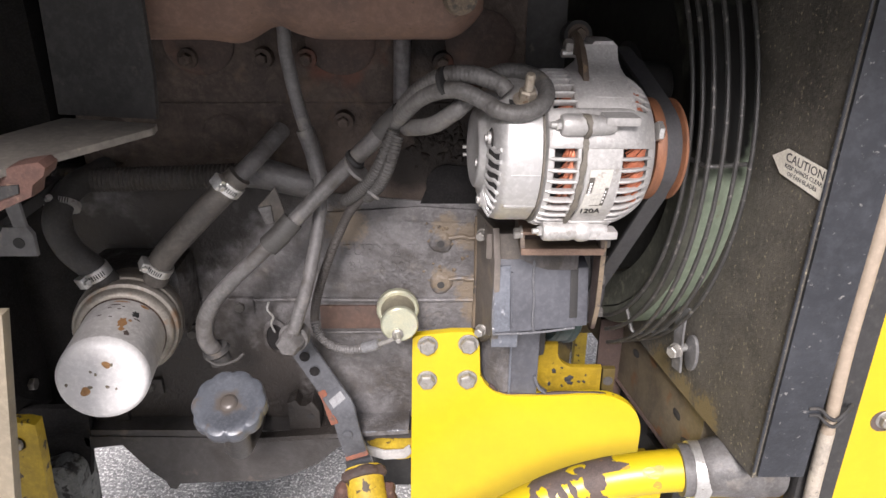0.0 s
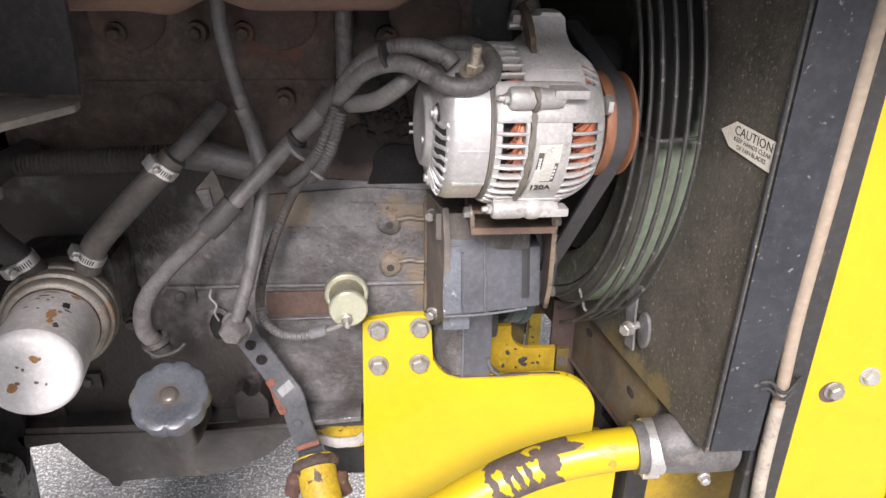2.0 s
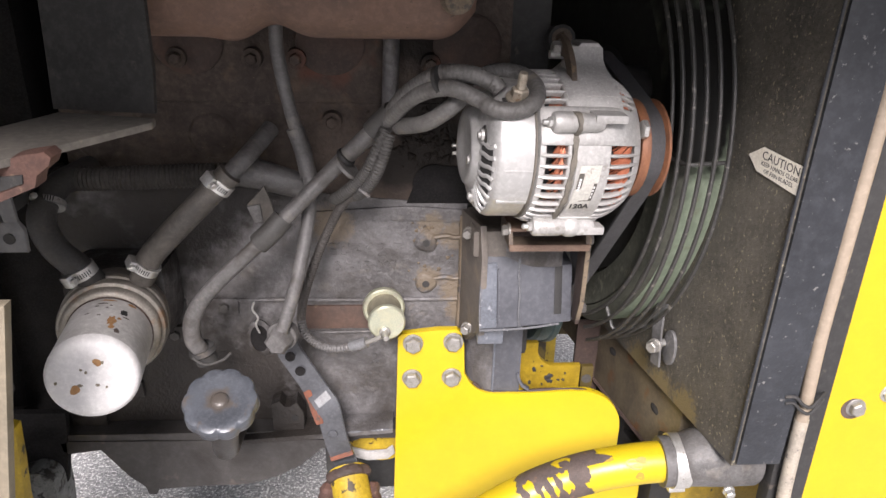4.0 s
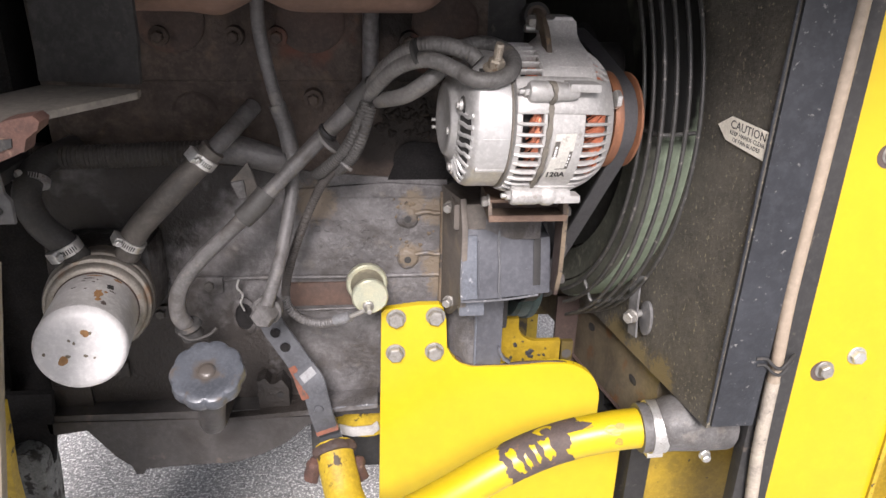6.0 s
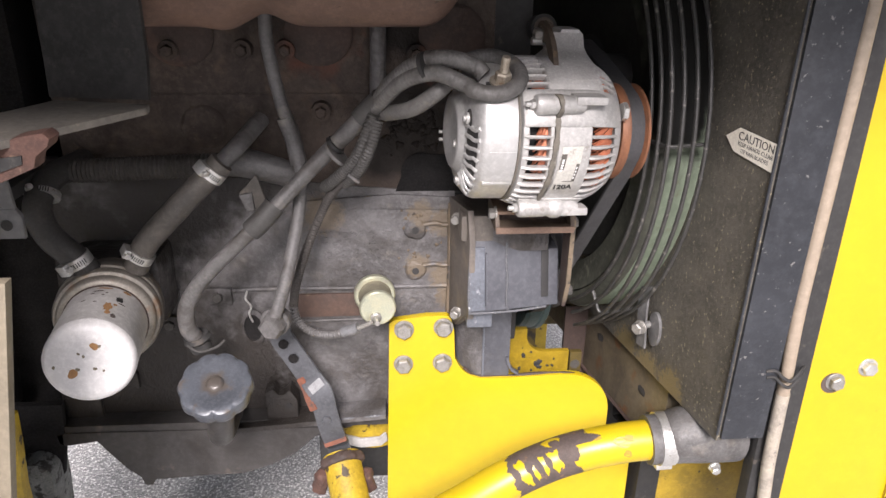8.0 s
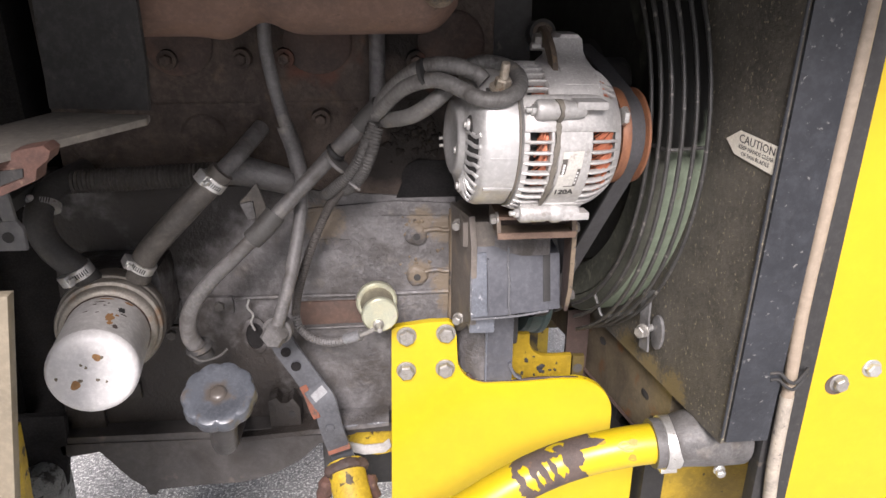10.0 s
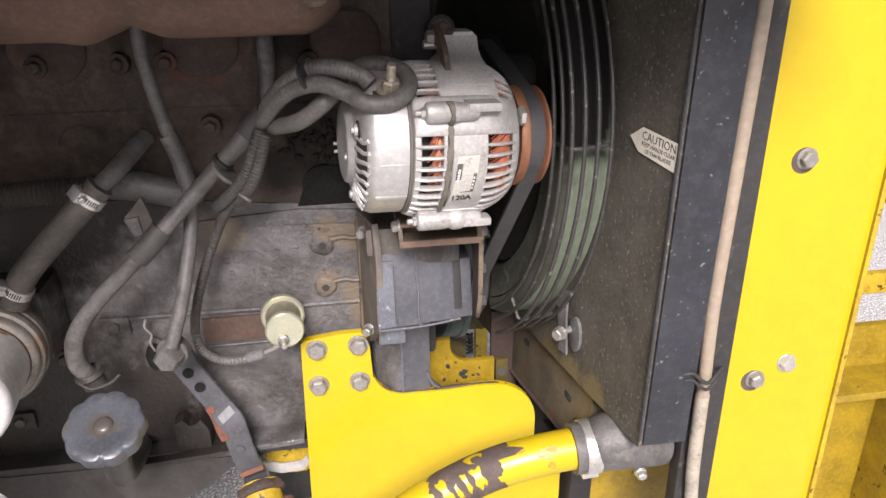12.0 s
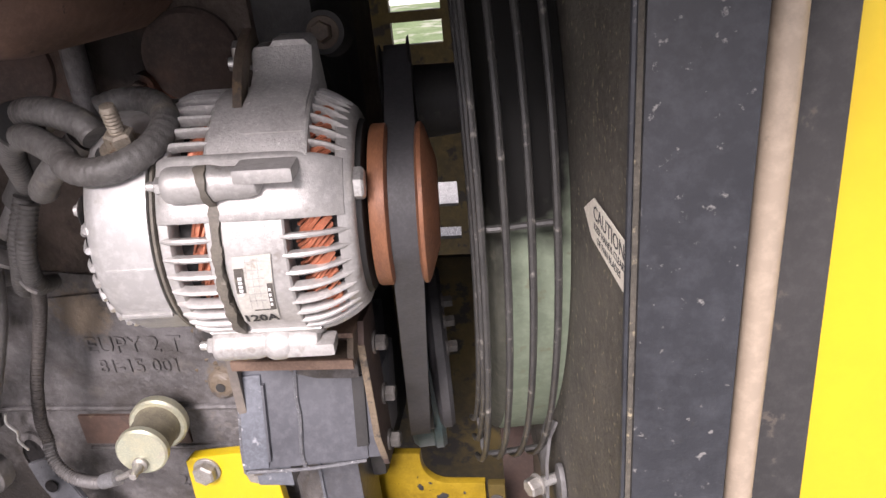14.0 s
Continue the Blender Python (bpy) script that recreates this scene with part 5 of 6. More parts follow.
part("plate_bar", decal(-0.0030, -0.0148, 0.0126, -0.0138, 0.0007), M_platebar, tp)
for k in range(6):
    part("plate_line", decal(-0.0052, 0.0235 - 0.0058 * k, 0.0074, 0.0239 - 0.0058 * k, 0.0007), M_aludirty, tp)
for k in range(3):
    part("plate_line", decal(-0.0046 + 0.0040 * k, -0.0120, -0.0043 + 0.0040 * k, 0.0260, 0.0007), M_aludirty, tp)
for k in range(5):
    part("plate_mark", decal(-0.0106, 0.0000 + 0.0030 * k, -0.0080, 0.0020 + 0.0030 * k, 0.0009), M_white, tp)
for k in range(4):
    part("plate_mark", decal(0.0092, -0.0105 + 0.0042 * k, 0.0108, -0.0082 + 0.0042 * k, 0.0009), M_white, tp)
LA = -16.3 + math.degrees(-0.0222 / 0.084)
Lm = place(plate_at(0.0, -0.0222, 0.0016), (1, -0.02, 0.02), out_case(LA))
words("120A", 0.0102, Lm, M_ink, "plate_figures", tp, 0.0001, bold=0.00035)

# pulley and belt drive
PC = (0, YC, ZC)
part("pulley", lathe([(0.0, 0.2155), (0.040, 0.2155), (0.0545, 0.2165), (0.0555, 0.218), (0.0555, 0.2265), (0.0525, 0.2280), (0.045, 0.2290), (0.045, 0.2450), (0.0525, 0.2460), (0.0552, 0.2475), (0.0552, 0.2500), (0.052, 0.252), (0.030, 0.2590), (0, 0.2595)], PC, (1, 0, 0), 64), M_pulley, alt, "orange rusty pulley")
bd = thing("drive_belt", (0.205, 0.90, 0.95), "worn flat black drive belt", "belt")
BK = Vector((-0.172, 0.985, 0))
BN = Vector((0.985, 0.172, 0))


def drive(u, off, z):
    """A place by depth from the alternator's shaft, distance to the fan side of the belt, and height."""
    return Vector((0.2318, YC + 0.013, z - 0.004)) + BK * u + BN * off + Vector((0.060 * (z - ZC), 0, 0))


def belt_line(circles):
    """The outer loop round circles in the belt's plane, as a hull."""
    pts = sorted({(cy + r * math.cos(2 * math.pi * k / 64), cz + r * math.sin(2 * math.pi * k / 64)) for cy, cz, r in circles for k in range(64)})

    def half(seq):
        h = []
        for p in seq:
            while len(h) > 1 and (h[-1][0] - h[-2][0]) * (p[1] - h[-2][1]) - (h[-1][1] - h[-2][1]) * (p[0] - h[-2][0]) <= 0:
                h.pop()
            h.append(p)
        return h[:-1]
    return half(pts) + half(pts[::-1])


CU, CZ, CR = 0.215, 1.014, 0.090
loop = belt_line([(0.0, ZC, 0.0465), (0.125, 1.303, 0.045), (CU, CZ, CR)])
long = []
for (py, pz), (qy, qz) in zip(loop, loop[1:] + loop[:1]):
    n_ = max(1, int(math.hypot(qy - py, qz - pz) / 0.01))
    long += [(py + (qy - py) * k / n_, pz + (qz - pz) * k / n_) for k in range(n_)]
for layer, material, h0, h1 in (("belt_back", M_belt, 0.0003, 0.0025), ("belt_ribs", M_black, -0.0020, 0.0)):
    bm = bmesh.new()
    rows_ = []
    for i, (y, z) in enumerate(long):
        (py, pz), (qy, qz) = long[i - 1], long[(i + 1) % len(long)]
        nn = Vector((qz - pz, -(qy - py))).normalized()
        rows_.append([bm.verts.new(drive(y + h * nn.x, o, z + h * nn.y)) for o, h in ((-0.0102, h0), (0.0102, h0), (0.0102, h1), (-0.0102, h1))])
    for p, q in zip(rows_, rows_[1:] + rows_[:1]):
        for k in range(4):
            bm.faces.new((p[k], p[(k + 1) % 4], q[(k + 1) % 4], q[k]))
    part(layer, bm, material, bd)
cp = thing("crank_pulley", drive(CU, 0, CZ - 0.1), "teal and rust-brown crankshaft pulley", "pulley")
CC = drive(CU, 0, CZ)
part("groove", lathe([(0.0, -0.010), (0.088, -0.010), (0.088, 0.011), (0.0, 0.011)], CC, BN, 56), M_black, cp)
part("rim", lathe([(0.04, -0.034), (0.092, -0.033), (0.097, -0.028), (0.097, -0.010), (0.100, -0.008), (0.100, 0.0), (0.096, 0.004), (0.04, 0.005), (0, 0.005)], Vector((0.190, 1.040, 0.962)), BN, 56), M_teal, cp)
part("outer_plate", lathe([(0.03, 0.012), (0.082, 0.018), (0.088, 0.022), (0.088, 0.030), (0.084, 0.034), (0.03, 0.035)], CC, BN, 56), M_belt, cp, "dark grey outer plate")
for du, dz in ((-0.070, 0.040), (-0.055, 0.060), (-0.036, 0.072)):
    part("hub_bolt", hexhead(CC + BN * 0.035 + BK * du + Vector((0, 0, dz)), BN, 0.011, 0.009, 0.009), M_iron, cp)
fp = thing("fan_pulley", drive(0.125, 0, 1.25), "dark fan pulley behind the alternator", "pulley")
part("rim", lathe([(0, -0.013), (0.047, -0.013), (0.049, -0.011), (0.043, -0.0095), (0.043, 0.0095), (0.052, 0.011), (0.054, 0.013), (0, 0.015)], drive(0.125, 0, 1.303), BN, 40), M_black, fp)
part("hub", lathe([(0.030, 0.012), (0.028, 0.060), (0.022, 0.064), (0, 0.064)], drive(0.125, 0, 1.303), BN, 28), M_black, fp)
wp = thing("front_cover", (0.12, 1.0, 0.9), "dark grimy timing cover behind the belt", "engine cover")
part("cover", box((0.040, 0.91, 0.90), (0.150, 1.05, 1.56), 0.012), M_dark, wp)
part("bolt", hexhead((0.160, 0.893, 1.362), (0.1, -1, 0.2), 0.015, 0.010, 0.013), M_ruststrap, wp)
part("bolt_boss", lathe([(0.018, -0.04), (0.017, 0.0), (0, 0.0)], (0.160, 0.894, 1.362), (0.1, -1, 0.2), 20), M_dark, wp)

SWING = Matrix.Translation((0.122, YC, ZC + 0.001)) @ Matrix.Rotation(radians(7.0), 4, "Z") @ Matrix.Rotation(radians(2.5), 4, "Y") @ Matrix.Translation((-0.125, -YC, -ZC))
alt.matrix_basis = SWING @ Matrix.Translation(ORIGIN[alt])

# ---- mount under the alternator ----
mt = thing("alternator_mount", (0.11, 0.82, 0.87), "dark grey painted welded alternator mount", "mount")


def lean_in(bm):
    """The mount's face leans back towards its top and its fan end."""
    for v in bm.verts:
        v.co.y += 0.28 * (v.co.z - 1.008) + 0.15 * (v.co.x - 0.112)
    return bm


part("mount_box", lean_in(box((0.061, 0.790, 1.017), (0.168, 0.890, 1.108), 0.004)), M_greypaint, mt)
part("blue_facet", lean_in(box((0.0625, 0.7875, 1.020), (0.0835, 0.792, 1.100), 0.002)), M_greyblue, mt, "scuffed blue-grey facet, toned paler as lit")
Gm = place((0.062, 0.797, 0), (-0.019, 0.108, 0), (0.985, 0.173, 0))
part("side_gusset", prism([(0.0, 1.002), (0.0, 1.112), (0.012, 1.150), (0.108, 1.138), (0.108, 0.952), (0.065, 0.958), (0.020, 0.996)], Gm , 0.008, 0.0015), M_gusset, mt)
part("gusset_cap", box((0.052, 0.812, 1.106), (0.095, 0.90, 1.142), 0.006), M_gusset, mt)
part("weld_seam", lean_in(tube([(0.0625, 0.7895, 1.017), (0.0615, 0.7890, 1.04), (0.0628, 0.7888, 1.07), (0.0620, 0.7895, 1.108)], 0.0017, 8)), M_weld, mt)
part("weld_seam", lean_in(tube([(0.1140, 0.7895, 1.016), (0.1120, 0.7888, 1.03), (0.1132, 0.7885, 1.06), (0.1118, 0.7888, 1.08), (0.1130, 0.7895, 1.108)], 0.0017, 8)), M_weld, mt)
part("weld_seam", lean_in(tube([(0.062, 0.7895, 1.0170), (0.115, 0.7885, 1.0155), (0.166, 0.7895, 1.0170)], 0.0014, 8)), M_weld, mt)
part("raised_rib", lean_in(box((0.0838, 0.7855, 1.026), (0.0862, 0.793, 1.092), 0.001)), M_greypaint, mt)
part("side_cheek", lean_in(box((0.1660, 0.792, 1.017), (0.1830, 0.850, 1.090), 0.003)), M_greypaint, mt)
part("dark_slot", lean_in(box((0.1590, 0.7885, 1.030), (0.1690, 0.80, 1.090), 0.0005)), M_black, mt)
part("end_plate", prism([(0.790, 1.022), (0.776, 1.06), (0.772, 1.150), (0.780, 1.166), (0.810, 1.166), (0.812, 1.022)], sideways(0.184), 0.005, 0.001), M_darkrust, mt, "thin rusty end plate")
part("bare_edge", strap([(0.1865, 0.7875, 1.030), (0.1865, 0.7758, 1.06), (0.1865, 0.7718, 1.150)], 0.0056, 0.0016, (1, 0, 0)), M_tan, mt)
for y, z in ((0.80, 1.135), (0.80, 1.040), (0.805, 1.083)):
    part("plate_bolt", hexhead((0.191, y, z), (1, 0, 0), 0.012, 0.008, 0.009), M_iron, mt)
part("lower_lip", box((0.0615, 0.803, 0.986), (0.095, 0.86, 1.018), 0.002), M_greyblue, mt)
part("bent_tab", strap([(0.129, 0.866, 0.900), (0.132, 0.865, 0.888), (0.137, 0.863, 0.880), (0.146, 0.860, 0.875)], 0.009, 0.004, (0, 1, 0)), M_greypaint, mt)
part("lower_column", lathe([(0.036, -0.145), (0.036, 0.010), (0.030, 0.012)], (0.090, 0.905, 1.006), (0, 0, 1), 28), M_block, mt)
part("column_cover", box((0.094, 0.868, 0.84), (0.134, 0.93, 1.018), 0.004), M_greypaint, mt)
# edge highlight of the column cover, made as a paler strip
part("cover_edge", box((0.0925, 0.866, 0.868), (0.0955, 0.875, 1.012), 0.001), M_greyblue, mt)
ch2 = part("channel", box((0.090, 0.758, 1.141), (0.181, 0.83, 1.146), 0.001), M_ruststrap, mt, "rusty channel under the alternator")
for x in (0.088, 0.179):
    part("channel_side", prism([(0.758, 1.141), (0.758, 1.150), (0.766, 1.163), (0.83, 1.163), (0.83, 1.141)], sideways(x), 0.005, 0.001), M_ruststrap, ch2)
part("channel_top", box((0.088, 0.764, 1.161), (0.184, 0.83, 1.165), 0.001), M_channel, ch2)
part("channel_lip", box((0.0885, 0.7555, 1.1395), (0.1835, 0.7585, 1.1475), 0.001), M_channel, ch2)
part("channel_back", box((0.093, 0.785, 1.1465), (0.180, 0.79, 1.1605)), M_darkrust, ch2)
part("channel_nut", hexhead((0.088, 0.772, 1.160), (-1, 0, 0), 0.012, 0.007, 0.009), M_bolt, ch2)
part("mount_stem", box((0.064, 0.815, 1.09), (0.168, 0.88, 1.135), 0.006), M_block, mt)
for y, z in ((0.810, 1.126), (0.800, 0.992)):
    part("shiny_bolt", hexhead((0.050, y + 0.035, z), (-0.5, -1, 0), 0.011, 0.010, 0.008), M_bolt, mt)

# ---- yellow engine mount plate ----
yp = thing("mount_plate", (0.1, 0.87, 0.60), "bright yellow painted steel engine mount plate", "mount plate")
out = [(-0.052, 0.58), (-0.042, 0.962), (-0.036, 0.967), (0.012, 0.973), (0.040, 0.973), (0.046, 0.968), (0.0505, 0.95), (0.0525, 0.905)]
out += arc(0.098, 0.912, 0.0455, 185, 262, 8) + [(0.13, 0.866), (0.21, 0.869)] + arc(0.222, 0.802, 0.0665, 92, 0, 10) + [(0.2885, 0.752), (0.333, 0.742), (0.333, 0.58)]
part("plate", prism(out, facing(0.862), 0.012, 0.0016), M_yellow, yp)
part("rusty_edge", tube([(0.066, 0.868, 0.882), (0.085, 0.868, 0.8675), (0.13, 0.868, 0.8655), (0.20, 0.868, 0.869), (0.245, 0.868, 0.863)], lambda u: 0.0024 + 0.0007 * math.sin(23 * u), 6), M_darkrust, yp, "chipped rusty edge")
for k, (x, z) in enumerate(((-0.021, 0.953), (0.035, 0.955), (-0.0225, 0.896), (0.034, 0.897))):
    b = thing("bolt", (x, 0.860, z), "dull hexagon bolt and washer on the yellow plate", "bolt", "bolts of the mount plate")
    part("head", hexhead((x, 0.8595, z), (0, -1, 0), 0.0205, 0.010, 0.0142, 0.3 * k), M_bolt, b)

# rear yellow cross member
cm = thing("cross_member", (0.22, 0.96, 0.60), "grimy yellow frame cross member behind the mount plate", "frame member")
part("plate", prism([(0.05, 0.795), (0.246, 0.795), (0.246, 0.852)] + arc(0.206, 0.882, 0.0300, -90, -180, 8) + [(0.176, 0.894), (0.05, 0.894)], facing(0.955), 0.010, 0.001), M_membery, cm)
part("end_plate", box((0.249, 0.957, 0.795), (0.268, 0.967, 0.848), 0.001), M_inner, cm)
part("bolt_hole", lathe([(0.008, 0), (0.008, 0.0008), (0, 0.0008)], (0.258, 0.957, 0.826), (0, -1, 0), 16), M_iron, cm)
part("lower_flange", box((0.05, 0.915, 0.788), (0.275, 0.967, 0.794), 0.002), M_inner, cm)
for x, z, r in ((0.172, 0.846, 0.0040), (0.166, 0.822, 0.0032), (0.196, 0.832, 0.0062), (0.198, 0.824, 0.0045), (0.212, 0.826, 0.0024), (0.222, 0.838, 0.0018), (0.184, 0.852, 0.0020), (0.186, 0.818, 0.0022), (0.220, 0.826, 0.0026)):
    part("grease_blot", lathe([(r, 0), (r * 0.6, 0.0006), (0, 0.0008)], (x, 0.9548, z), (0, -1, 0), 16, lambda a, i: 1 + 0.25 * math.sin(2 * a + x * 900) + 0.15 * math.sin(5 * a)), M_dark, cm)
fpst = thing("far_post", (0.42, 1.92, 0.0), "yellow post of the far frame with a coil spring", "frame post")
part("post", box((0.400, 1.90, 0.0), (0.436, 1.94, 0.56), 0.004), M_yellowdirty, fpst)
part("coil_spring", tube([(0.372 + 0.016 * math.cos(a), 1.90 + 0.016 * math.sin(a), 0.27 + 0.0022 * a) for a in [0.5 * k for k in range(64)]], 0.0042, 6, 2), M_dark, fpst)
bp = thing("belly_sheet", (0.1, 1.2, 0.5), "grimy yellow inner sheet below the engine, toned down for shade", "sheet")
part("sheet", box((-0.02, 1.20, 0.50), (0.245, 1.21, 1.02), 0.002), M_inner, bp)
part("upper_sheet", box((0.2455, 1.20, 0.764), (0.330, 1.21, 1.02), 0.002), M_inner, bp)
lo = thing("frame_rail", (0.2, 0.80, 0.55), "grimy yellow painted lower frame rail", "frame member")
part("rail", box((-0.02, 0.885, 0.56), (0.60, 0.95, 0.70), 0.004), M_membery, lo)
part("strap", strap([(-0.118, 0.90, 0.738), (-0.09, 0.892, 0.735), (-0.06, 0.892, 0.737), (-0.05, 0.90, 0.740)], 0.017, 0.004, (0, 0, 1)), M_aludirty, lo, "white strap")
part("drum", lathe([(0.05, 0), (0.05, 0.02), (0, 0.02)], (-0.07, 0.93, 0.76), (0, -1, 0), 24), M_yellowdirty, lo)

# ---- yellow pipe, boot and clamp ----
pp = thing("yellow_pipe", (0.12, 0.72, 0.68), "yellow painted pipe with scorched bare patches", "pipe")
line = [(0.316, 0.738, 0.843), (0.270, 0.738, 0.839), (0.215, 0.737, 0.829), (0.165, 0.731, 0.817), (0.110, 0.722, 0.796), (0.055, 0.714, 0.766), (0.0, 0.712, 0.734), (-0.048, 0.722, 0.703), (-0.082, 0.748, 0.694), (-0.101, 0.785, 0.710), (-0.112, 0.822, 0.738), (-0.117, 0.842, 0.752)]
part("pipe", tube(line, 0.0270, 32, 10), M_yellow, pp)
part("grimy_end", tube([(-0.093, 0.766, 0.7005), (-0.101, 0.785, 0.710), (-0.112, 0.822, 0.738), (-0.117, 0.842, 0.752)], 0.0274, 32, 10), M_yellowdirty, pp, "grimy stained yellow end")
pl = spline(line, 24)


def on_pipe(u, a, r):
    """A place on the pipe's skin: u along its line, a in degrees from the open side upwards."""
    i = int(u)
    dd = (pl[i + 1] - pl[i]).normalized()
    side = (Vector((0, -1, 0)) - dd * Vector((0, -1, 0)).dot(dd)).normalized()
    upv = dd.cross(side)
    upv = upv if upv.z > 0 else -upv
    return pl[i].lerp(pl[i + 1], u - i) + r * (math.cos(radians(a)) * side + math.sin(radians(a)) * upv)


def lost_paint(u, a):
    """True where the paint has burnt off the pipe; flakes of it are left inside."""
    rag = 0.7 * math.sin(a * 0.13) + 0.35 * math.sin(a * 0.33 + 1)
    drip = 5.0 * math.sin(u * 0.9) + 4.0 * math.sin(u * 1.9 + 2)
    left = 92 + rag - max(0.0, a - 95) * 0.18
    if a > 92:
        right = 44 + rag
    elif a > 60:
        right = 36.5 + abs(a - 72) * 0.45 + 0.3 * rag
        right = right if a < 84 else max(right, 43)
    elif a > 18:
        right = 53 + rag + (a - 18) * -0.03
    else:
        right = 56 + rag - max(0.0, 12 - a) * 0.12
    if not right < u < left or a < -52 + drip:
        return False
    ring_ = math.hypot((u - 66) / 5.5, (a - 94) / 19)
    if ring_ < 1 + 0.1 * rag and math.hypot((u - 65) / 3.0, (a - 86) / 13) > 1:
        return False
    for c_, w_, lo_, hi_ in ((86.0, 2.6, -8, 72), (80.5, 1.3, -4, 44), (74.5, 1.5, 8, 62), (67.5, 3.4, 6, 62)):
        if lo_ + drip < a < hi_ + 0.5 * drip and abs(u - c_ - 0.03 * (a - 40)) < w_ * (0.8 + 0.2 * math.sin(a * 0.16 + c_)):
            return False
    return True


bm = bmesh.new()
skin = {}
US, AS = [35 + 0.35 * k for k in range(172)], [-66 + 2.6 * k for k in range(78)]
for i in range(len(US) - 1):
    for j in range(len(AS) - 1):
        if lost_paint(US[i] + 0.17, AS[j] + 1.3):
            q = []
            for ij in ((i, j), (i + 1, j), (i + 1, j + 1), (i, j + 1)):
                if ij not in skin:
                    skin[ij] = bm.verts.new(on_pipe(US[ij[0]], AS[ij[1]], 0.0273))
                q.append(skin[ij])
            bm.faces.new(q)
part("bare_patch", bm, M_bare, pp, "scorched brown bare patch")
for k, (u, a, lu, la) in enumerate(((26, 40, 5, 16), (22, 48, 3, 10), (24, 5, 2.5, 12), (40, 66, 3, 8))):
    rim = [on_pipe(u + lu * math.cos(t_) * (1 + 0.2 * math.sin(3 * t_ + k)), a + la * math.sin(t_) * (1 + 0.2 * math.sin(2 * t_)), 0.0272) for t_ in [2 * math.pi * j / 16 for j in range(16)]]
    bm = bmesh.new()
    bm.faces.new([bm.verts.new(p) for p in rim])
    part("worn_spot", bm, M_wornyellow, pp, "rubbed brownish spot")
bt = thing("rubber_boot", (0.36, 0.72, 0.80), "grey dusty rubber boot joining the pipe to the radiator", "hose")
part("boot", tube([(0.303, 0.738, 0.842), (0.330, 0.738, 0.844), (0.352, 0.736, 0.850), (0.385, 0.736, 0.852), (0.42, 0.742, 0.850)], lambda u: 0.0335 + 0.010 * max(0, u - 0.25) ** 0.6, 28), M_conduit, bt)
part("boot_flange", tube([(0.365, 0.738, 0.856), (0.395, 0.742, 0.864), (0.430, 0.748, 0.868)], lambda u: 0.037 - 0.004 * u, 28), M_conduit, bt)
hose_clamp((0.3255, 0.738, 0.8435), (1, 0, 0.04), 0.0347, (-0.2, -0.2, -1), 0.020)
eb = thing("elbow_bolt", (0.388, 0.70, 0.815), "small shiny bolt under the rubber boot", "bolt")
part("head", hexhead((0.388, 0.705, 0.818), (0, -1, -0.2), 0.011, 0.008, 0.008), M_zinc, eb)
part("shank", tube([(0.388, 0.704, 0.818), (0.388, 0.74, 0.824)], 0.004, 8, smooth=False), M_zinc, eb)

# ---- radiator side: panel, flange, beam, fan guard ----
K = Vector((-0.196, 0.981, 0)).normalized()
N = Vector((-K.y, K.x, 0))


def rad(u, off, z):
    """A place by depth along the panel, distance out from it, and height."""
    v = Vector((0.3735, 0.660, 0)) + K * u + N * off
    return Vector((v.x - 0.018 * (1.30 - z), v.y, z))


def radbox(u0, u1, o0, o1, z0, z1, bevel=0.0):
    bm = box((u0, o0, z0), (u1, o1, z1), bevel)
    for v in bm.verts:
        v.co = rad(*v.co)
    return bm


rp = thing("radiator_housing", (0.40, 0.9, 0.86), "dark speckled radiator housing with a blue-grey front edge", "radiator housing")
part("side_panel", radbox(0.012, 0.95, -0.012, 0.0, 0.889, 1.559), M_speckle, rp, "dark panel speckled with dried dirt")
bm = box((0.3755, 0.668, 0.893), (0.4300, 0.680, 1.559), 0.003)
for v in bm.verts:
    v.co.x -= 0.018 * (1.30 - v.co.z)
part("front_flange", bm, M_bluegrey, rp)
# dark strip put in for the dark gap between tube and side panel
part("gap_strip", box((0.4305, 0.690, 0.70), (0.4790, 0.714, 1.60), 0.004), M_dark, rp, "dark strip filling the gap by the side panel")
part("tan_edge_bead", tube([rad(0.0105, 0.001, 0.90), rad(0.0105, 0.0012, 1.2), rad(0.0105, 0.001, 1.559)], 0.0018, 6), M_bluegrey, rp)
bk = part("panel_bracket", strap([rad(0.206, 0.003, 1.012), rad(0.200, 0.010, 1.000), rad(0.192, 0.014, 0.980), rad(0.186, 0.015, 0.955), rad(0.182, 0.015, 0.930)], 0.022, 0.003, K), M_plate, rp, "bent grey bracket")
part("bracket_bolt", hexhead(rad(0.178, 0.024, 0.964), N - K * 0.5, 0.015, 0.010, 0.010), M_bolt, bk)
part("shank", tube([rad(0.184, 0.004, 0.964), rad(0.179, 0.022, 0.964)], 0.005, 8, smooth=False), M_zinc, bk)
part("oval_washer", prism([(0.0145 * math.cos(a * math.pi / 14), 0.0265 * math.sin(a * math.pi / 14)) for a in range(28)], place(rad(0.172, 0.001, 0.9615), K, N), 0.005, 0.0018), M_plate, rp, "grey scuffed washer")
fb = thing("frame_beam", (0.33, 0.9, 0.79), "oily brown steel frame beam under the radiator", "frame beam")
part("beam", join(radbox(0.135, 0.44, -0.11, -0.010, 0.765, 0.8885, 0.003), radbox(0.4401, 0.70, -0.11, -0.010, 0.786, 0.8885, 0.003)), M_beam, fb)
# dark plate placed to fit the camera's view, hiding ground past the beam
part("end_stub", box((0.260, 1.045, 0.690), (0.305, 1.055, 0.885), 0.001), M_darkrust, fb, "dark plate placed to fit the camera's view")
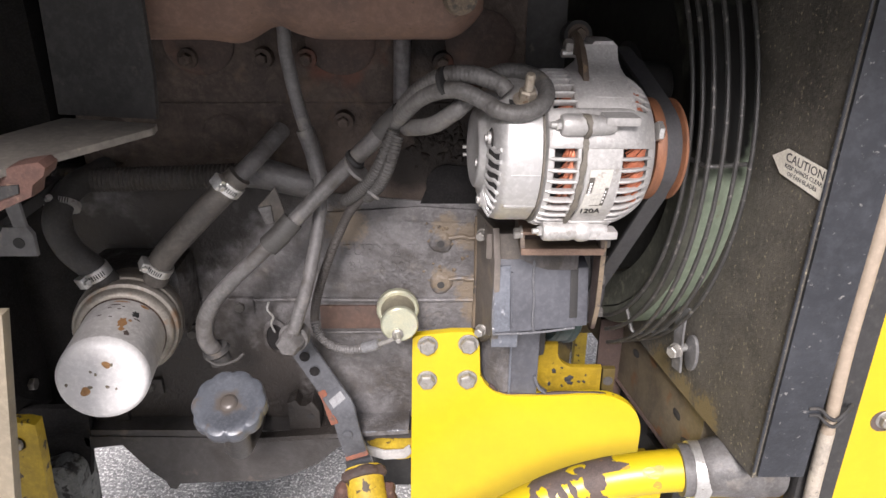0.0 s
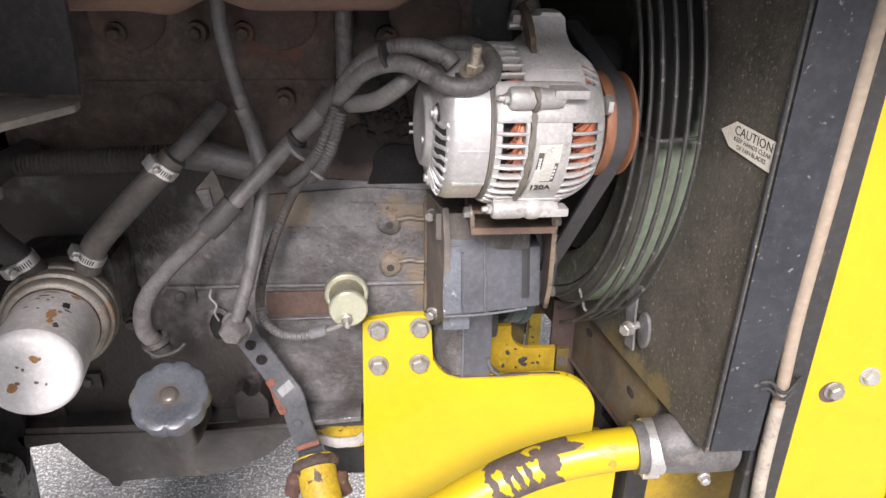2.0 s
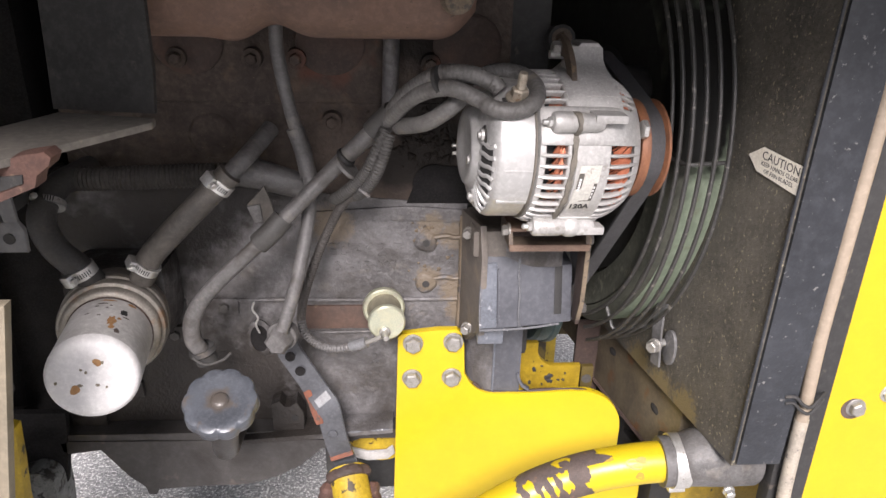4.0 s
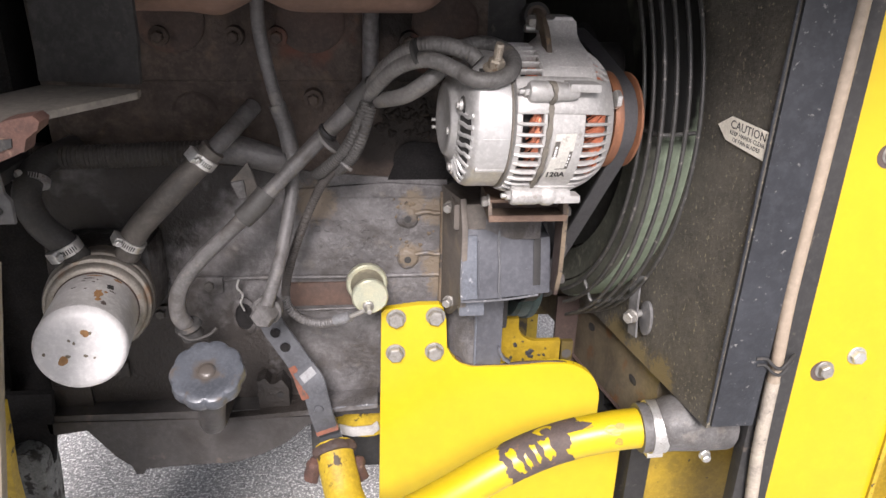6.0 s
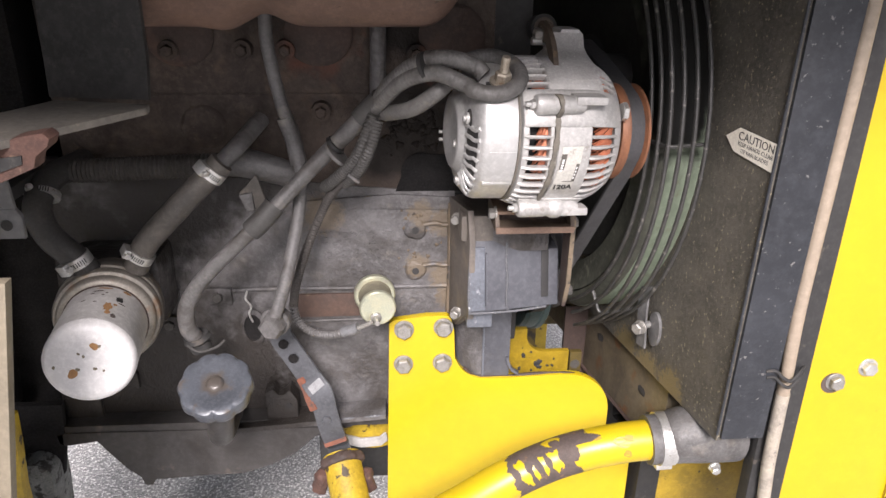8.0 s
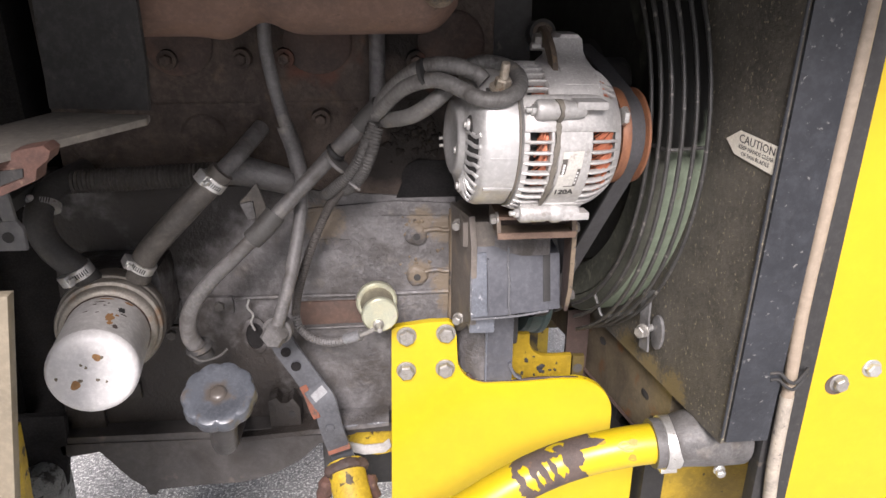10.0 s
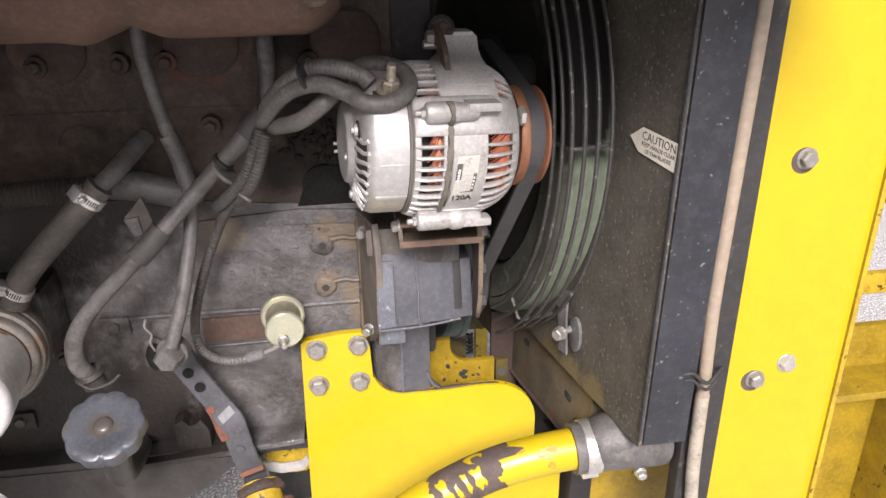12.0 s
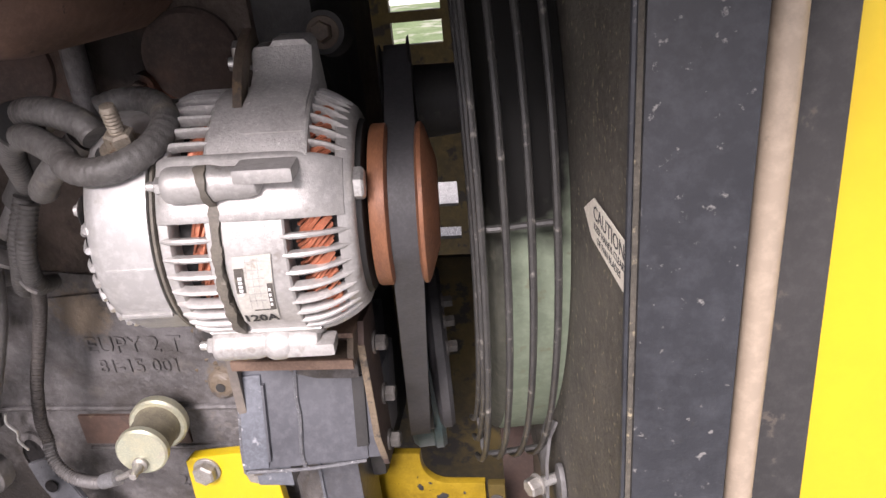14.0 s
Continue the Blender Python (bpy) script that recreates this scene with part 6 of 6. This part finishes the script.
part("rusty_edge", tube([rad(0.14, -0.010, 0.768), rad(0.2, -0.010, 0.770), rad(0.35, -0.010, 0.768), rad(0.435, -0.010, 0.768)], 0.0045, 6, flat=0.6), M_darkrust, fb)
for u, z in ((0.34, 0.852), (0.20, 0.838), (0.17, 0.812)):
    part("grease_blot", lathe([(0.009, 0), (0.006, 0.0008), (0, 0.001)], rad(u, -0.0098, z), N, 14, lambda a, i: 1 + 0.25 * math.sin(2 * a + u * 40)), M_dark, fb)
# black filler put where the gap under the beam lies in shade
part("dark_gap_fill", join(radbox(0.19, 0.290, -0.06, -0.022, 0.45, 0.728), radbox(0.2901, 0.42, -0.06, -0.022, 0.45, 0.750)), M_black, fb, "black filler standing for the dark gap under the beam")

# caution label: an arrow-shaped sticker on the panel
lab = thing("caution_label", rad(0.06, 0.0, 1.25), "cream arrow-shaped caution label on the speckled panel", "label")
Lc = place(rad(0.0, 0.0012, 1.2535), -K, N)
uu = [(-0.0970, 0.0050), (-0.0740, 0.0195), (-0.0110, 0.0165), (-0.0115, -0.0150), (-0.0795, -0.0090)]
part("sticker", prism(uu, Lc, 0.0006), M_label, lab)
words("CAUTION", 0.0135, Lc @ Matrix.Translation((-0.0440, 0.0100, 0.0007)) @ Matrix.Rotation(radians(-1.5), 4, "Z"), M_ink, "heading", lab, 0.0001)
words("KEEP HAN" + "DS CLEAR", 0.0066, Lc @ Matrix.Translation((-0.0440, 0.0010, 0.0007)) @ Matrix.Rotation(radians(-1.5), 4, "Z"), M_ink, "small_line", lab, 0.0001)
words("OF FAN BLADES", 0.0066, Lc @ Matrix.Translation((-0.0440, -0.0062, 0.0007)) @ Matrix.Rotation(radians(-1.5), 4, "Z"), M_ink, "small_line", lab, 0.0001)

# fan shroud ring and wire guard
FU, FZ = 0.470, 1.225
sd = thing("fan_shroud", rad(0.47, 0.03, 0.90), "pale green fan shroud ring", "fan shroud")


def disc_at(profile, a0=0, a1=360, segs=96):
    """Turns (radius, distance out from the panel) round the fan's axis, all round or from one angle to another."""
    bm = bmesh.new()
    turn = [radians(a0 + (a1 - a0) * k / segs) for k in range(segs + 1)]
    rings_ = [[bm.verts.new(rad(FU + r * math.cos(a), o, FZ + r * math.sin(a))) for a in turn] for r, o in profile]
    for a, b in zip(rings_[:-1], rings_[1:]):
        for k in range(segs):
            bm.faces.new((a[k], a[k + 1], b[k + 1], b[k]))
    bmesh.ops.remove_doubles(bm, verts=bm.verts, dist=1e-6)
    return bm


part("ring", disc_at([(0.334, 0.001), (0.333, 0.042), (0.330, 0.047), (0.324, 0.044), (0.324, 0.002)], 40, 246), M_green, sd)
part("lip", disc_at([(0.3315, 0.0465), (0.327, 0.053), (0.318, 0.058), (0.308, 0.059), (0.306, 0.040)], 40, 246), M_greendark, sd, "dark olive lip")
part("inner_face", disc_at([(0.3055, 0.0575), (0.285, 0.050), (0.262, 0.0485), (0.258, 0.040), (0.258, 0.006)], 40, 246), M_greendark, sd, "dark olive inner face of the shroud")
part("fan_disc", disc_at([(0.256, 0.010), (0.252, 0.024), (0.05, 0.034), (0.002, 0.034)]), M_fan, sd, "dusty dark fan behind the guard")
gd = thing("fan_guard", rad(0.47, 0.07, 0.88), "black wire fan guard with worn bright spots", "fan guard")
for r, o in ((0.360, 0.0160), (0.360, 0.0335), (0.360, 0.0508), (0.360, 0.0670), (0.340, 0.0680), (0.320, 0.0685)):
    pts = [rad(FU + r * math.cos(2 * math.pi * k / 72), o, FZ + r * math.sin(2 * math.pi * k / 72)) for k in range(8, 49)]
    part("ring_wire", tube(pts, 0.0028, 8, smooth=False), M_wire, gd)
for a in (177, 226, 132, 87, 42):
    ca, sa = math.cos(radians(a)), math.sin(radians(a))
    q = [rad(FU + r * ca, o, FZ + r * sa) for r, o in ((0.3560, 0.012), (0.3560, 0.035), (0.3560, 0.058), (0.3520, 0.0650), (0.340, 0.0655), (0.320, 0.0660))]
    part("cross_wire", tube(q, 0.0026, 8, 4), M_wire, gd)

# ---- tan drain tube with its wire clip ----
tt = thing("drain_tube", (0.43, 0.65, 0.70), "tan plastic tube running down the radiator edge", "tube")
TT = [(0.4415, 0.679, 1.60), (0.4420, 0.678, 1.40), (0.4395, 0.677, 1.24), (0.4360, 0.675, 1.08), (0.4385, 0.674, 0.98), (0.4410, 0.677, 0.93), (0.4440, 0.679, 0.86), (0.4520, 0.681, 0.76), (0.4550, 0.685, 0.66)]
part("tube", tube(TT, lambda u: 0.0090 - 0.0014 * min(1.0, u / 0.55), 18), M_tube, tt)
part("worn_sleeve", tube([(0.4400, 0.6755, 0.955), (0.4415, 0.6772, 0.92), (0.4448, 0.6792, 0.84), (0.4520, 0.681, 0.76)], 0.0085, 16), M_tubeworn, tt)
for k, (r_, dz) in enumerate(((0.0022, 0.0), (0.0020, -0.009))):
    part("clip", tube([(0.408 + 0.002 * k, 0.668, 0.992 + dz), (0.419, 0.666, 0.993 + dz), (0.428, 0.663, 0.985 + dz), (0.438, 0.662, 0.981 + dz), (0.448, 0.666, 0.988 + dz), (0.458, 0.674, 0.992 + dz), (0.464, 0.684, 0.984 + dz)], r_, 8), M_dark, tt, "dark wire clip")

# ---- yellow side panel with three bolts ----
sp = thing("side_panel", (0.55, 0.70, 0.55), "bright yellow painted steel side panel with bolts", "panel")
part("sheet", prism([(0.4715, 0.55), (0.637, 0.55), (0.640, 1.62), (0.4850, 1.62)], facing(0.700), 0.006, 0.0015), M_yellow, sp)
part("far_return", box((0.633, 0.6955, 0.55), (0.639, 0.85, 1.62)), M_yellowdirty, sp)
for x, z, slot in ((0.5215, 0.952, True), (0.5600, 0.972, False), (0.5350, 1.237, True)):
    b = thing("bolt", (x, 0.698, z), "zinc hexagon bolt in the yellow side panel", "bolt", "bolts of the side panel")
    if slot:
        part("slot", lathe([(0.0150, 0), (0.0150, 0.0006), (0, 0.0006)], (x - 0.003, 0.700, z - 0.002), (0, -1, 0), 24), M_bare, b)
    part("head", hexhead((x, 0.6985, z), (0, -1, 0), 0.0165, 0.008, 0.0125, x * 40), M_bolt if slot else M_zinc, b)
inn = thing("inner_frame", (0.72, 0.85, 0.55), "yellow frame post behind the side panel", "frame post")
part("post", box((0.640, 0.80, 0.50), (0.80, 0.812, 0.95), 0.002), M_membery, inn)
part("shelf", box((0.641, 0.735, 0.872), (0.80, 0.80, 0.884), 0.002), M_membery, inn)
part("upper_rail", box((0.640, 0.80, 1.001), (0.795, 0.812, 1.032), 0.002), M_yellowdirty, inn)
part("flange", box((0.795, 0.70, 0.50), (0.803, 0.80, 1.05), 0.002), M_yellowdirty, inn)

# ---- far outside: verge and fence seen through the slots ----
vg = bmesh.new()
bmesh.ops.create_grid(vg, x_segments=1, y_segments=1, size=1)
vg.transform(Matrix.Translation((0, 16, 0.03)) @ Matrix.Diagonal((40, 9, 1, 1)))
single("verge", vg, M_grass, "mown grass verge beyond the yard", "grass", kind="structure")
fc = thing("fence", (0, 12, 0), "pale rail fence beyond the verge", "fence")
for z in (0.3, 0.6, 0.9):
    part("rail", box((-12, 11.98, z), (12, 12.02, z + 0.08), 0.005), M_white, fc)
for k in range(25):
    part("post", box((-12.05 + k, 11.95, 0), (-11.95 + k, 12.05, 1.05), 0.005), M_white, fc)
